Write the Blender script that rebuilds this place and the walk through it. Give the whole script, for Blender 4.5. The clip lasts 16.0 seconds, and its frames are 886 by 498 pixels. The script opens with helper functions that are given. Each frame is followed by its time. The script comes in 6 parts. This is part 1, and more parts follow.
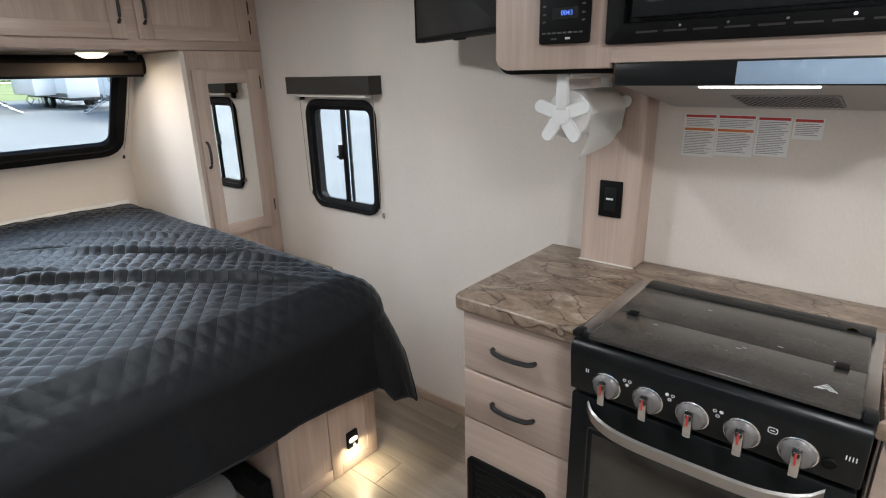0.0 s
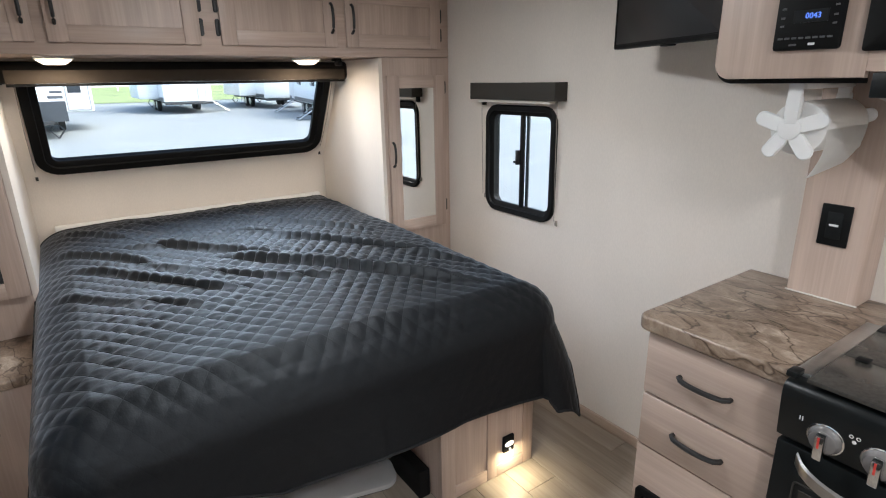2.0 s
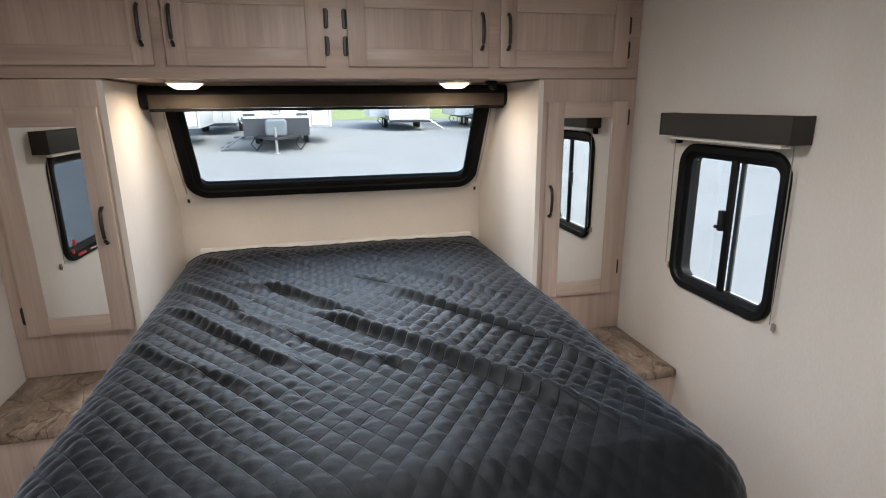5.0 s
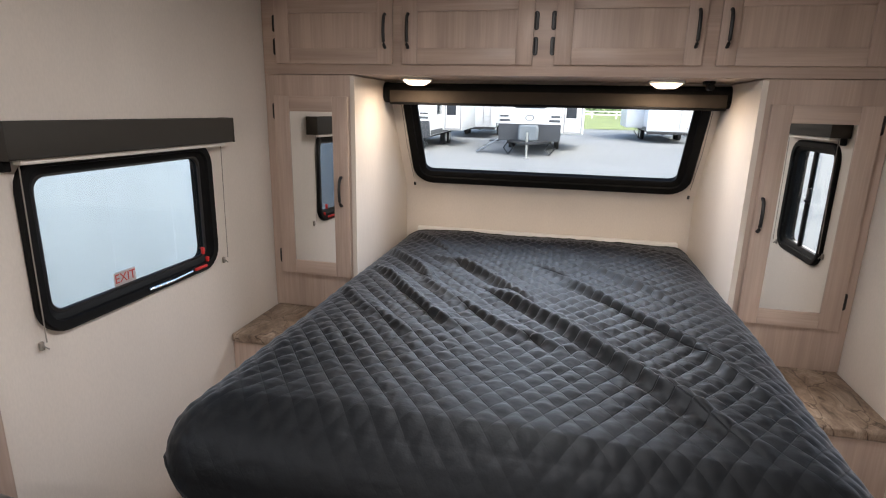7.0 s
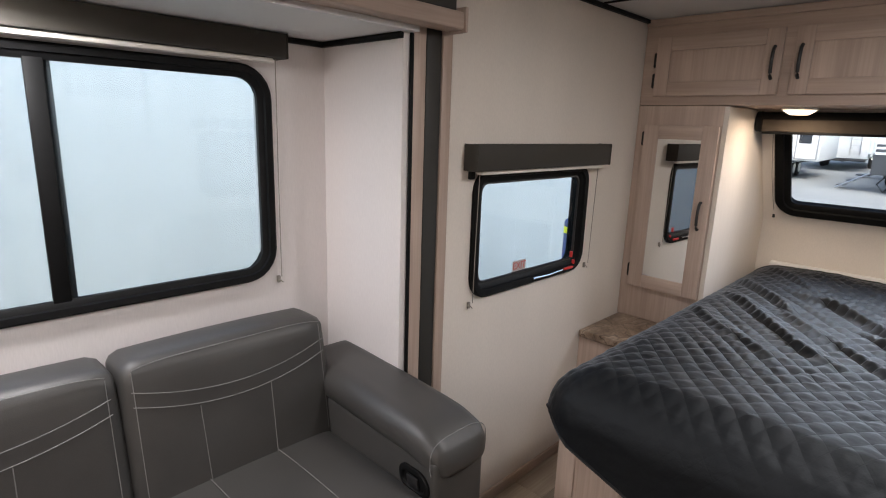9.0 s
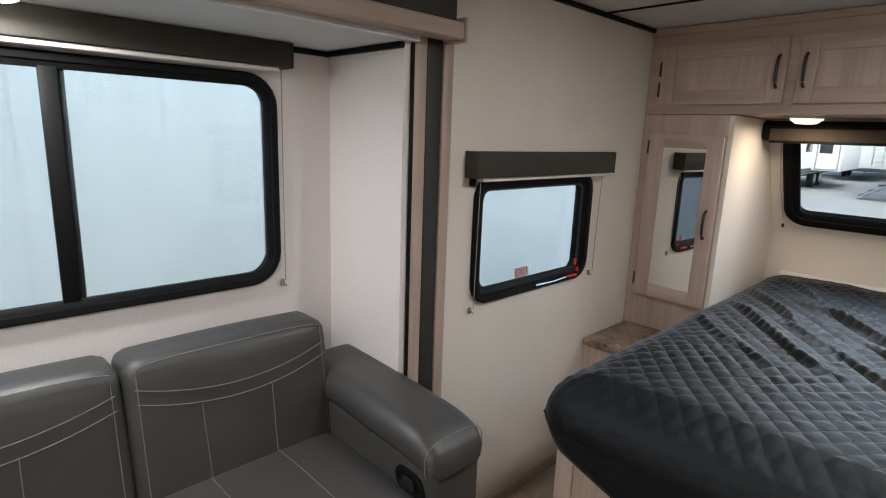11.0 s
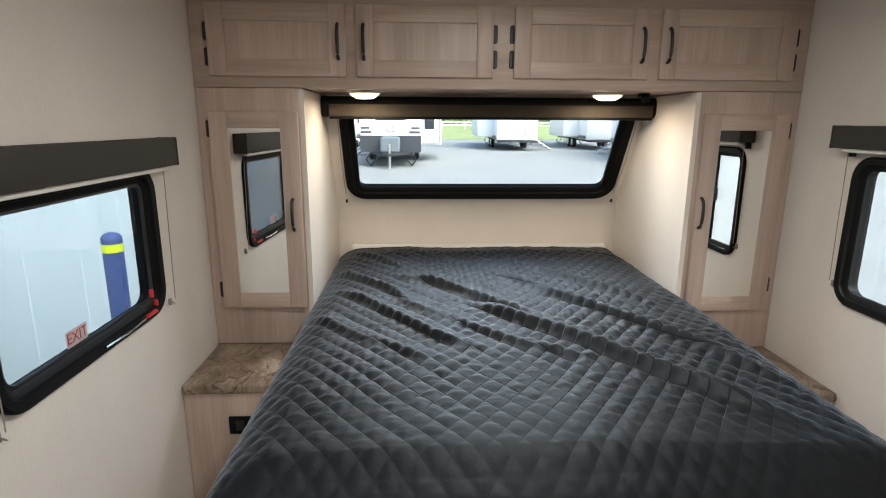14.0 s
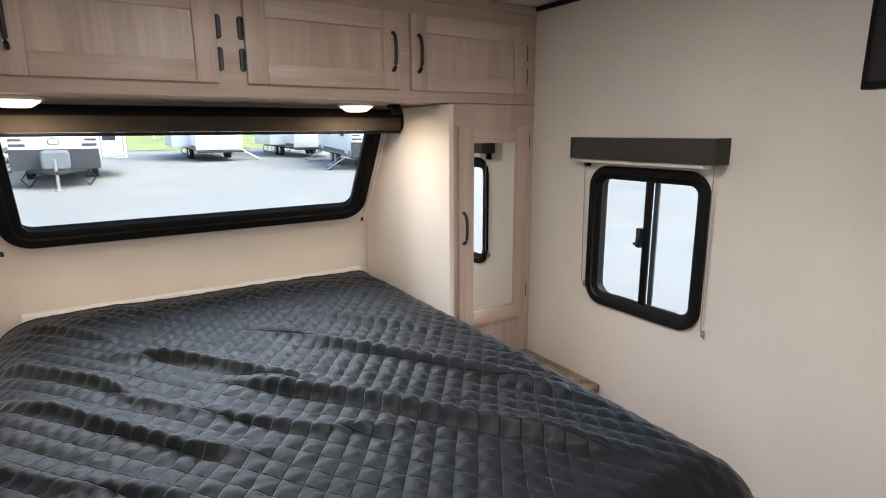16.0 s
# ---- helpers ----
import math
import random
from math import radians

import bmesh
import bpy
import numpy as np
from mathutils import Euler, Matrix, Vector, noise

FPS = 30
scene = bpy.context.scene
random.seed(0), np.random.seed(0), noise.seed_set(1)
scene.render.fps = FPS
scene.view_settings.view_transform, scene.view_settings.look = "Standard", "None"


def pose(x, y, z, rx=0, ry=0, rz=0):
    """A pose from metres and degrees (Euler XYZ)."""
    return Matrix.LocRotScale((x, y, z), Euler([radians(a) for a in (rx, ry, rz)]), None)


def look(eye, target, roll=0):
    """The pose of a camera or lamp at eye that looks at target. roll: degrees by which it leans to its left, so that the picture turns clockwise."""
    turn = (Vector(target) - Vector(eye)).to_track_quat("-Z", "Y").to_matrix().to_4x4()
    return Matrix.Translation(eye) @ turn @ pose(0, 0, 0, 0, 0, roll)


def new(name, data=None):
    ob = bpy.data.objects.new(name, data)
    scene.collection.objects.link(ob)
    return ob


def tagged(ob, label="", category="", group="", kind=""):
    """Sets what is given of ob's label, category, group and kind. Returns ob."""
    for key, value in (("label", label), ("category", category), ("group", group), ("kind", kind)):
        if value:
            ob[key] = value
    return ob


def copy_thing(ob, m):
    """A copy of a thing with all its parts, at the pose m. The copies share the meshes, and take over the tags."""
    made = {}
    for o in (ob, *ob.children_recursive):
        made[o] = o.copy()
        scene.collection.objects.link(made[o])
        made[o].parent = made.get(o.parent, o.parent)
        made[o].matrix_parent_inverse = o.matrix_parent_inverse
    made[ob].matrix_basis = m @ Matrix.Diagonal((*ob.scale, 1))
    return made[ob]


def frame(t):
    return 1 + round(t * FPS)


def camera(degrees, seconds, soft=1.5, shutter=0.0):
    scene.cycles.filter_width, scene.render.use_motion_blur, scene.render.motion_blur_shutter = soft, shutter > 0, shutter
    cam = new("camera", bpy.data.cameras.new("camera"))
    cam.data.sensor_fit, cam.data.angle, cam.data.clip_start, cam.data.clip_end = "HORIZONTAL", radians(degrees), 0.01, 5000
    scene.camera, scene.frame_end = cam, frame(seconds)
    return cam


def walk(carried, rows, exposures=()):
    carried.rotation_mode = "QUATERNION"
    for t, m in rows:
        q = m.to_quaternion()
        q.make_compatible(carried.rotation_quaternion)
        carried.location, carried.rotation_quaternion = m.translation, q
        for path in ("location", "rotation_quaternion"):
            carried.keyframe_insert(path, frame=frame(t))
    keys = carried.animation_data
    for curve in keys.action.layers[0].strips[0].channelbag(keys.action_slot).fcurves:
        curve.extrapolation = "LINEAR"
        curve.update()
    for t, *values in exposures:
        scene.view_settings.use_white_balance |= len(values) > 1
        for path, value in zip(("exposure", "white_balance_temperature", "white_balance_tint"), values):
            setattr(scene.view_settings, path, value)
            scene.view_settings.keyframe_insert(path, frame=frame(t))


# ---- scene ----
import functools

cam = camera(78.3, 16.0, 1.1)
PATH = [
    (0, (2.578, -0.523, 1.474), (1.368, 0.943, 0.853), -1.3),
    (0.5, (2.576, -0.528, 1.488), (1.287, 0.873, 0.875), -1.3),
    (1, (2.563, -0.536, 1.493), (1.183, 0.78, 0.891), -1.1),
    (1.5, (2.534, -0.574, 1.499), (1.059, 0.637, 0.902), -0.9),
    (2, (2.498, -0.605, 1.484), (0.928, 0.481, 0.887), -1.0),
    (2.5, (2.464, -0.576, 1.483), (0.815, 0.39, 0.893), -1.4),
    (3, (2.427, -0.421, 1.511), (0.708, 0.43, 0.945), -1.5),
    (5.5, (2.006, -0.049, 1.501), (0.088, 0.183, 0.982), 0.0),
    (6, (1.992, 0.053, 1.473), (0.06, 0.023, 0.956), 0.6),
    (6.5, (2.046, 0.095, 1.465), (0.121, -0.106, 0.962), 0.9),
    (7, (2.198, 0.093, 1.461), (0.305, -0.319, 0.965), 1.3),
    (7.5, (2.379, 0.081, 1.469), (0.579, -0.637, 0.976), 1.8),
    (8, (2.493, 0.041, 1.467), (0.851, -0.993, 0.983), 1.7),
    (8.5, (2.546, 0.029, 1.472), (1.116, -1.287, 1.0), 1.8),
    (11, (2.529, 0.087, 1.47), (1.168, -1.318, 1.053), 2.1),
    (11.5, (2.509, 0.085, 1.466), (1.01, -1.172, 1.053), 2.1),
    (12, (2.496, 0.058, 1.469), (0.901, -1.078, 1.06), 1.8),
    (12.5, (2.448, -0.027, 1.459), (0.76, -1.013, 1.037), 1.4),
    (13, (2.332, -0.165, 1.442), (0.537, -0.936, 1.012), 0.8),
    (13.5, (2.228, -0.252, 1.449), (0.318, -0.646, 1.005), 0.5),
    (14, (2.167, -0.346, 1.462), (0.22, -0.251, 1.013), 0.3),
    (14.5, (2.131, -0.484, 1.491), (0.261, 0.043, 1.018), 0.1),
    (15, (2.06, -0.532, 1.482), (0.265, 0.217, 1.018), 0.2),
    (15.5, (1.895, -0.492, 1.488), (0.135, 0.353, 1.055), 0.1),
    (16, (1.766, -0.399, 1.49), (0.117, 0.649, 1.065), -0.4),
]
EXPOSURES = [(0.0, 2.09, 5930, 8), (1.0, 2.27, 5880, 8), (2.5, 2.25, 5930, 9), (5.5, 2.01, 6190, 10), (6.5, 2.02, 6290, 11), (7.5, 2.06, 6430, 17), (8.5, 1.97, 6380, 15), (11.0, 1.79, 6230, 9), (12.5, 1.80, 6330, 7), (13.0, 1.86, 6310, 6), (13.5, 2.09, 6300, 6), (14.0, 2.17, 6290, 6), (14.5, 2.02, 6190, 9), (15.0, 2.04, 6290, 12), (15.5, 2.17, 6390, 13), (16.0, 2.2, 6340, 11)]
walk(cam, [(t, look(eye, target, roll)) for t, eye, target, roll in PATH], EXPOSURES)

# ---- world, sun, exposure ----
world = bpy.data.worlds.new("sky")
scene.world = world
world.use_nodes = True
wn = world.node_tree.nodes
sky = wn.new("ShaderNodeTexSky")
sky.sky_type = "NISHITA"
sky.sun_disc = False
sky.sun_elevation, sky.sun_rotation = radians(50), radians(50)
sky.air_density, sky.dust_density, sky.ozone_density = 1.0, 3.5, 1.0
wn["Background"].inputs[1].default_value = 0.15
world.node_tree.links.new(sky.outputs[0], wn["Background"].inputs[0])
sun = new("sun", bpy.data.lights.new("sun", "SUN"))
sun.data.energy, sun.data.angle, sun.data.color = 0.85, radians(50), (1.0, 0.97, 0.93)
sun.rotation_euler = (radians(40), 0, radians(130))


def area_lamp(name, loc, size, power, color, rot=(0, 0, 0)):
    d = bpy.data.lights.new(name, "AREA")
    d.shape, d.size, d.energy, d.color = "DISK", size, power, color
    ob = new(name, d)
    ob.location, ob.rotation_euler = loc, rot
    return ob


WARM = (1.0, 0.80, 0.58)
NEUTRAL = (1.0, 0.99, 0.975)
# puck lamps under the bed cabinet, unseen ceiling lamps further back, one in the slide-out's ceiling, the bed base
# night light
for yy in (-0.561, 0.464):
    area_lamp("puck_light", (-0.195, yy, 1.556), 0.13, 0.64, WARM)
# those at x = 3.0 and 4.2 are added out of view as fill
for xx, yy, watts in ((1.08, 0.0, 2.2), (3.0, -0.15, 2.5), (4.2, 0.1, 3.2)):
    area_lamp("ceiling_light_glow", (xx, yy, 1.925), 0.14, watts, NEUTRAL)
area_lamp("slide_light_glow", (2.40, -1.36, 1.685), 0.12, 2.0, NEUTRAL)
area_lamp("night_light_glow", (1.185, 0.635, 0.085), 0.05, 0.16, (1.0, 0.82, 0.50))
area_lamp("hood_light_glow", (2.36, 0.80, 1.405), 0.1, 0.12, (1.0, 0.95, 0.88))


# added strip lamp at the front window's upper edge, hidden by the shade, for sky light
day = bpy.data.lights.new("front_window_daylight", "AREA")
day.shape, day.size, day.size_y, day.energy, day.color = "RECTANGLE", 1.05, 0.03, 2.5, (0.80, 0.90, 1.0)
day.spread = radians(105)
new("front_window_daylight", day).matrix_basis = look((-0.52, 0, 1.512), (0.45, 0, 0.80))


# ---- materials ----
def mat(name, color, rough=0.5, metal=0.0, var=0.0, scale=8.0, bump=0.0, bscale=200.0, stretch=(1, 1, 1), spec=0.5, sheen=0.0, coat=0.0, fine=0.0):
    """Principled material with two scales of colour variation and a fine bump."""
    m = bpy.data.materials.new(name)
    m.use_nodes = True
    t = m.node_tree
    b = t.nodes["Principled BSDF"]
    b.inputs["Base Color"].default_value = (*color, 1)
    b.inputs["Roughness"].default_value, b.inputs["Metallic"].default_value = rough, metal
    b.inputs["Specular IOR Level"].default_value = spec
    b.inputs["Sheen Weight"].default_value = sheen
    b.inputs["Sheen Roughness"].default_value = 0.30
    b.inputs["Sheen Tint"].default_value = (0.86, 0.91, 1.0, 1)
    b.inputs["Coat Weight"].default_value = coat
    co = t.nodes.new("ShaderNodeTexCoord")
    mp = t.nodes.new("ShaderNodeMapping")
    mp.inputs["Scale"].default_value = stretch
    t.links.new(co.outputs["Object"], mp.inputs[0])
    if var or fine:
        n1 = t.nodes.new("ShaderNodeTexNoise")
        n1.inputs["Scale"].default_value, n1.inputs["Detail"].default_value = scale, 5
        t.links.new(mp.outputs[0], n1.inputs[0])
        n2 = t.nodes.new("ShaderNodeTexNoise")
        n2.inputs["Scale"].default_value, n2.inputs["Detail"].default_value = bscale, 3
        t.links.new(mp.outputs[0], n2.inputs[0])
        a = t.nodes.new("ShaderNodeMapRange")
        a.inputs[1].default_value, a.inputs[2].default_value = 0.3, 0.7
        a.inputs[3].default_value, a.inputs[4].default_value = 1 - var, 1 + var
        t.links.new(n1.outputs[0], a.inputs[0])
        c = t.nodes.new("ShaderNodeMapRange")
        c.inputs[1].default_value, c.inputs[2].default_value = 0.3, 0.7
        c.inputs[3].default_value, c.inputs[4].default_value = 1 - fine, 1 + fine
        t.links.new(n2.outputs[0], c.inputs[0])
        mu = t.nodes.new("ShaderNodeMath")
        mu.operation = "MULTIPLY"
        t.links.new(a.outputs[0], mu.inputs[0])
        t.links.new(c.outputs[0], mu.inputs[1])
        v = t.nodes.new("ShaderNodeVectorMath")
        v.operation = "SCALE"
        v.inputs[0].default_value = color
        t.links.new(mu.outputs[0], v.inputs["Scale"])
        t.links.new(v.outputs[0], b.inputs["Base Color"])
        r = t.nodes.new("ShaderNodeMapRange")
        r.inputs[3].default_value, r.inputs[4].default_value = max(0.02, rough - 0.08), min(1, rough + 0.08)
        t.links.new(n1.outputs[0], r.inputs[0])
        t.links.new(r.outputs[0], b.inputs["Roughness"])
    if bump:
        n3 = t.nodes.new("ShaderNodeTexNoise")
        n3.inputs["Scale"].default_value, n3.inputs["Detail"].default_value = bscale, 2
        t.links.new(mp.outputs[0], n3.inputs[0])
        bp = t.nodes.new("ShaderNodeBump")
        bp.inputs["Strength"].default_value, bp.inputs["Distance"].default_value = bump, 0.001
        t.links.new(n3.outputs[0], bp.inputs["Height"])
        t.links.new(bp.outputs[0], b.inputs["Normal"])
    return m


def ramp(t, src, stops):
    r = t.nodes.new("ShaderNodeValToRGB")
    while len(r.color_ramp.elements) < len(stops):
        r.color_ramp.elements.new(0.5)
    for e, (p, c) in zip(r.color_ramp.elements, stops):
        e.position, e.color = p, (*c, 1)
    t.links.new(src, r.inputs[0])
    return r


def wood(name, axis, light, dark, rough=0.42, per_piece=0.0, grain=1.0):
    """Printed wood grain that runs along the axis: broad cathedral bands and fine pores."""
    m = bpy.data.materials.new(name)
    m.use_nodes = True
    t = m.node_tree
    b = t.nodes["Principled BSDF"]
    co = t.nodes.new("ShaderNodeTexCoord")
    info = t.nodes.new("ShaderNodeObjectInfo")
    off = t.nodes.new("ShaderNodeVectorMath")
    off.operation = "MULTIPLY_ADD"
    cb = t.nodes.new("ShaderNodeCombineXYZ")
    for i in range(3):
        t.links.new(info.outputs["Random"], cb.inputs[i])
    off.inputs[1].default_value = (7.0, 5.0, 9.0)
    t.links.new(cb.outputs[0], off.inputs[0])
    t.links.new(co.outputs["Object"], off.inputs[2])
    outs = []
    for long, across, detail in ((1.2, 16.0, 4), (4.0, 120.0, 3), (0.8, 5.0, 2)):
        mp = t.nodes.new("ShaderNodeMapping")
        mp.inputs["Scale"].default_value = [long if i == axis else across for i in range(3)]
        t.links.new(off.outputs[0], mp.inputs[0])
        n = t.nodes.new("ShaderNodeTexNoise")
        n.inputs["Scale"].default_value, n.inputs["Detail"].default_value, n.inputs["Distortion"].default_value = 1.0, detail, 0.4
        t.links.new(mp.outputs[0], n.inputs[0])
        outs.append(n.outputs[0])
    mixv = t.nodes.new("ShaderNodeMath")
    mixv.operation = "MULTIPLY_ADD"
    mixv.inputs[1].default_value = 0.34
    t.links.new(outs[1], mixv.inputs[0])
    sc = t.nodes.new("ShaderNodeMath")
    sc.operation = "MULTIPLY"
    sc.inputs[1].default_value = 0.66
    t.links.new(outs[0], sc.inputs[0])
    t.links.new(sc.outputs[0], mixv.inputs[2])
    r = ramp(t, mixv.outputs[0], [(0.5 - 0.16 / grain, dark), (0.5, [(p + q) / 2 for p, q in zip(light, dark)]), (0.5 + 0.12 / grain, light)])
    hue = t.nodes.new("ShaderNodeHueSaturation")
    t.links.new(r.outputs[0], hue.inputs["Color"])
    val = t.nodes.new("ShaderNodeMapRange")
    val.inputs[1].default_value, val.inputs[2].default_value = 0.35, 0.65
    val.inputs[3].default_value, val.inputs[4].default_value = 0.93, 1.07
    t.links.new(outs[2], val.inputs[0])
    pv = t.nodes.new("ShaderNodeMath")
    pv.operation = "MULTIPLY_ADD"
    pv.inputs[1].default_value, pv.inputs[2].default_value = per_piece, 1 - per_piece / 2
    t.links.new(info.outputs["Random"], pv.inputs[0])
    pm = t.nodes.new("ShaderNodeMath")
    pm.operation = "MULTIPLY"
    t.links.new(val.outputs[0], pm.inputs[0])
    t.links.new(pv.outputs[0], pm.inputs[1])
    t.links.new(pm.outputs[0], hue.inputs["Value"])
    t.links.new(hue.outputs[0], b.inputs["Base Color"])
    b.inputs["Roughness"].default_value = rough
    bp = t.nodes.new("ShaderNodeBump")
    bp.inputs["Strength"].default_value, bp.inputs["Distance"].default_value = 0.12, 0.001
    t.links.new(mixv.outputs[0], bp.inputs["Height"])
    t.links.new(bp.outputs[0], b.inputs["Normal"])
    return m


def stone():
    """Marbled laminate: taupe clouds with dark branching veins and pale patches."""
    m = bpy.data.materials.new("marbled_laminate")
    m.use_nodes = True
    t = m.node_tree
    b = t.nodes["Principled BSDF"]
    co = t.nodes.new("ShaderNodeTexCoord")
    mp = t.nodes.new("ShaderNodeMapping")
    mp.inputs["Rotation"].default_value = (0, 0, 0.45)
    mp.inputs["Scale"].default_value = (0.95, 1.8, 1.0)
    t.links.new(co.outputs["Object"], mp.inputs[0])
    warp = t.nodes.new("ShaderNodeTexNoise")
    warp.inputs["Scale"].default_value, warp.inputs["Detail"].default_value = 4.0, 4
    t.links.new(mp.outputs[0], warp.inputs[0])
    ad = t.nodes.new("ShaderNodeVectorMath")
    ad.operation = "MULTIPLY_ADD"
    ad.inputs[1].default_value = (0.45, 0.45, 0.45)
    t.links.new(warp.outputs["Color"], ad.inputs[0])
    t.links.new(mp.outputs[0], ad.inputs[2])
    n = t.nodes.new("ShaderNodeTexNoise")
    n.inputs["Scale"].default_value, n.inputs["Detail"].default_value, n.inputs["Roughness"].default_value = 7.5, 12, 0.74
    t.links.new(ad.outputs[0], n.inputs[0])
    base = ramp(t, n.outputs[0], [(0.34, (0.080, 0.052, 0.034)), (0.46, (0.21, 0.150, 0.106)), (0.57, (0.32, 0.245, 0.185)), (0.70, (0.55, 0.46, 0.37))])
    v = t.nodes.new("ShaderNodeTexVoronoi")
    v.feature = "DISTANCE_TO_EDGE"
    v.inputs["Scale"].default_value = 4.6
    t.links.new(ad.outputs[0], v.inputs[0])
    vein = ramp(t, v.outputs[0], [(0.0, (0.16, 0.125, 0.10)), (0.010, (0.5, 0.45, 0.40)), (0.030, (1, 1, 1))])
    mx = t.nodes.new("ShaderNodeMix")
    mx.data_type, mx.blend_type = "RGBA", "MULTIPLY"
    mx.inputs[0].default_value = 0.95
    t.links.new(base.outputs[0], mx.inputs[6])
    t.links.new(vein.outputs[0], mx.inputs[7])
    t.links.new(mx.outputs[2], b.inputs["Base Color"])
    b.inputs["Roughness"].default_value = 0.33
    return m


def glow(name, color, strength):
    m = bpy.data.materials.new(name)
    m.use_nodes = True
    b = m.node_tree.nodes["Principled BSDF"]
    b.inputs["Base Color"].default_value = (*color, 1)
    b.inputs["Emission Color"].default_value = (*color, 1)
    b.inputs["Emission Strength"].default_value = strength
    return m


def pane_glass(name, tint=(0.96, 0.98, 1.0)):
    m = bpy.data.materials.new(name)
    m.use_nodes = True
    t = m.node_tree
    t.nodes.remove(t.nodes["Principled BSDF"])
    tr = t.nodes.new("ShaderNodeBsdfTransparent")
    tr.inputs[0].default_value = (*tint, 1)
    gl = t.nodes.new("ShaderNodeBsdfGlossy")
    gl.inputs["Roughness"].default_value = 0.02
    lw = t.nodes.new("ShaderNodeLayerWeight")
    pw = t.nodes.new("ShaderNodeMath")
    pw.operation = "POWER"
    pw.inputs[1].default_value = 5.0
    t.links.new(lw.outputs["Facing"], pw.inputs[0])
    fr = t.nodes.new("ShaderNodeMath")
    fr.operation = "MULTIPLY_ADD"
    fr.inputs[1].default_value, fr.inputs[2].default_value = 0.6, 0.025
    t.links.new(pw.outputs[0], fr.inputs[0])
    mx = t.nodes.new("ShaderNodeMixShader")
    t.links.new(fr.outputs[0], mx.inputs[0])
    t.links.new(tr.outputs[0], mx.inputs[1])
    t.links.new(gl.outputs[0], mx.inputs[2])
    t.links.new(mx.outputs[0], t.nodes["Material Output"].inputs[0])
    return m


OAK_L, OAK_D = (0.535, 0.418, 0.345), (0.405, 0.306, 0.248)
WOOD_X, WOOD_Y, WOOD_Z = (wood("pale_oak_%s" % "xyz"[i], i, OAK_L, OAK_D) for i in range(3))
PLANK = wood("vinyl_plank", 0, (0.40, 0.338, 0.272), (0.25, 0.205, 0.162), 0.40, 0.26, 0.8)
WALL = mat("linen_wallboard", (0.72, 0.655, 0.590), 0.62, var=0.035, scale=4, bump=0.22, bscale=210, stretch=(1, 1, 0.35), fine=0.03)
PANEL = mat("pale_nook_panel", (0.72, 0.645, 0.565), 0.5, var=0.03, scale=4, bump=0.12, bscale=180, stretch=(1, 1, 0.1), fine=0.025)
CEIL = mat("ceiling_vinyl", (0.66, 0.66, 0.66), 0.55, var=0.02, scale=3, bump=0.1, bscale=300)
SLIDEWALL = mat("slide_wallboard", (0.78, 0.73, 0.715), 0.6, var=0.02, scale=5, bump=0.2, bscale=260, stretch=(1, 1, 0.18), fine=0.025)
WHITE_TRIM = mat("white_trim", (0.75, 0.71, 0.65), 0.45, var=0.03, scale=14)
BLACK = mat("black_plastic", (0.006, 0.006, 0.0062), 0.55, var=0.15, scale=30, bump=0.05, bscale=600, spec=0.14)
BLACK_M = mat("matte_black_metal", (0.014, 0.013, 0.013), 0.45, var=0.1, scale=40)
SEAL = mat("dark_rubber_seal", (0.028, 0.0265, 0.023), 0.6, var=0.12, scale=20)
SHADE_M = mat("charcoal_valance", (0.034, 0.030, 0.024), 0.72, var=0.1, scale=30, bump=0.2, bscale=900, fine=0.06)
SHADE_K = mat("black_roller_cover", (0.009, 0.008, 0.0075), 0.8, var=0.1, scale=30, bump=0.2, bscale=900, spec=0.2)
SHADE_B = mat("brown_shade_fabric", (0.062, 0.050, 0.039), 0.9, var=0.1, scale=20, spec=0.15, bump=0.25, bscale=800, fine=0.08)
QUILT = mat("charcoal_quilt", (0.0030, 0.0034, 0.0043), 0.60, var=0.10, scale=5, bump=0.6, bscale=110, sheen=0.25, fine=0.12, spec=0.34)
# bluish highlight and sheen tints put the window's daylight into the colour
QUILT.node_tree.nodes["Principled BSDF"].inputs["Specular Tint"].default_value = (0.88, 0.94, 1.0, 1)


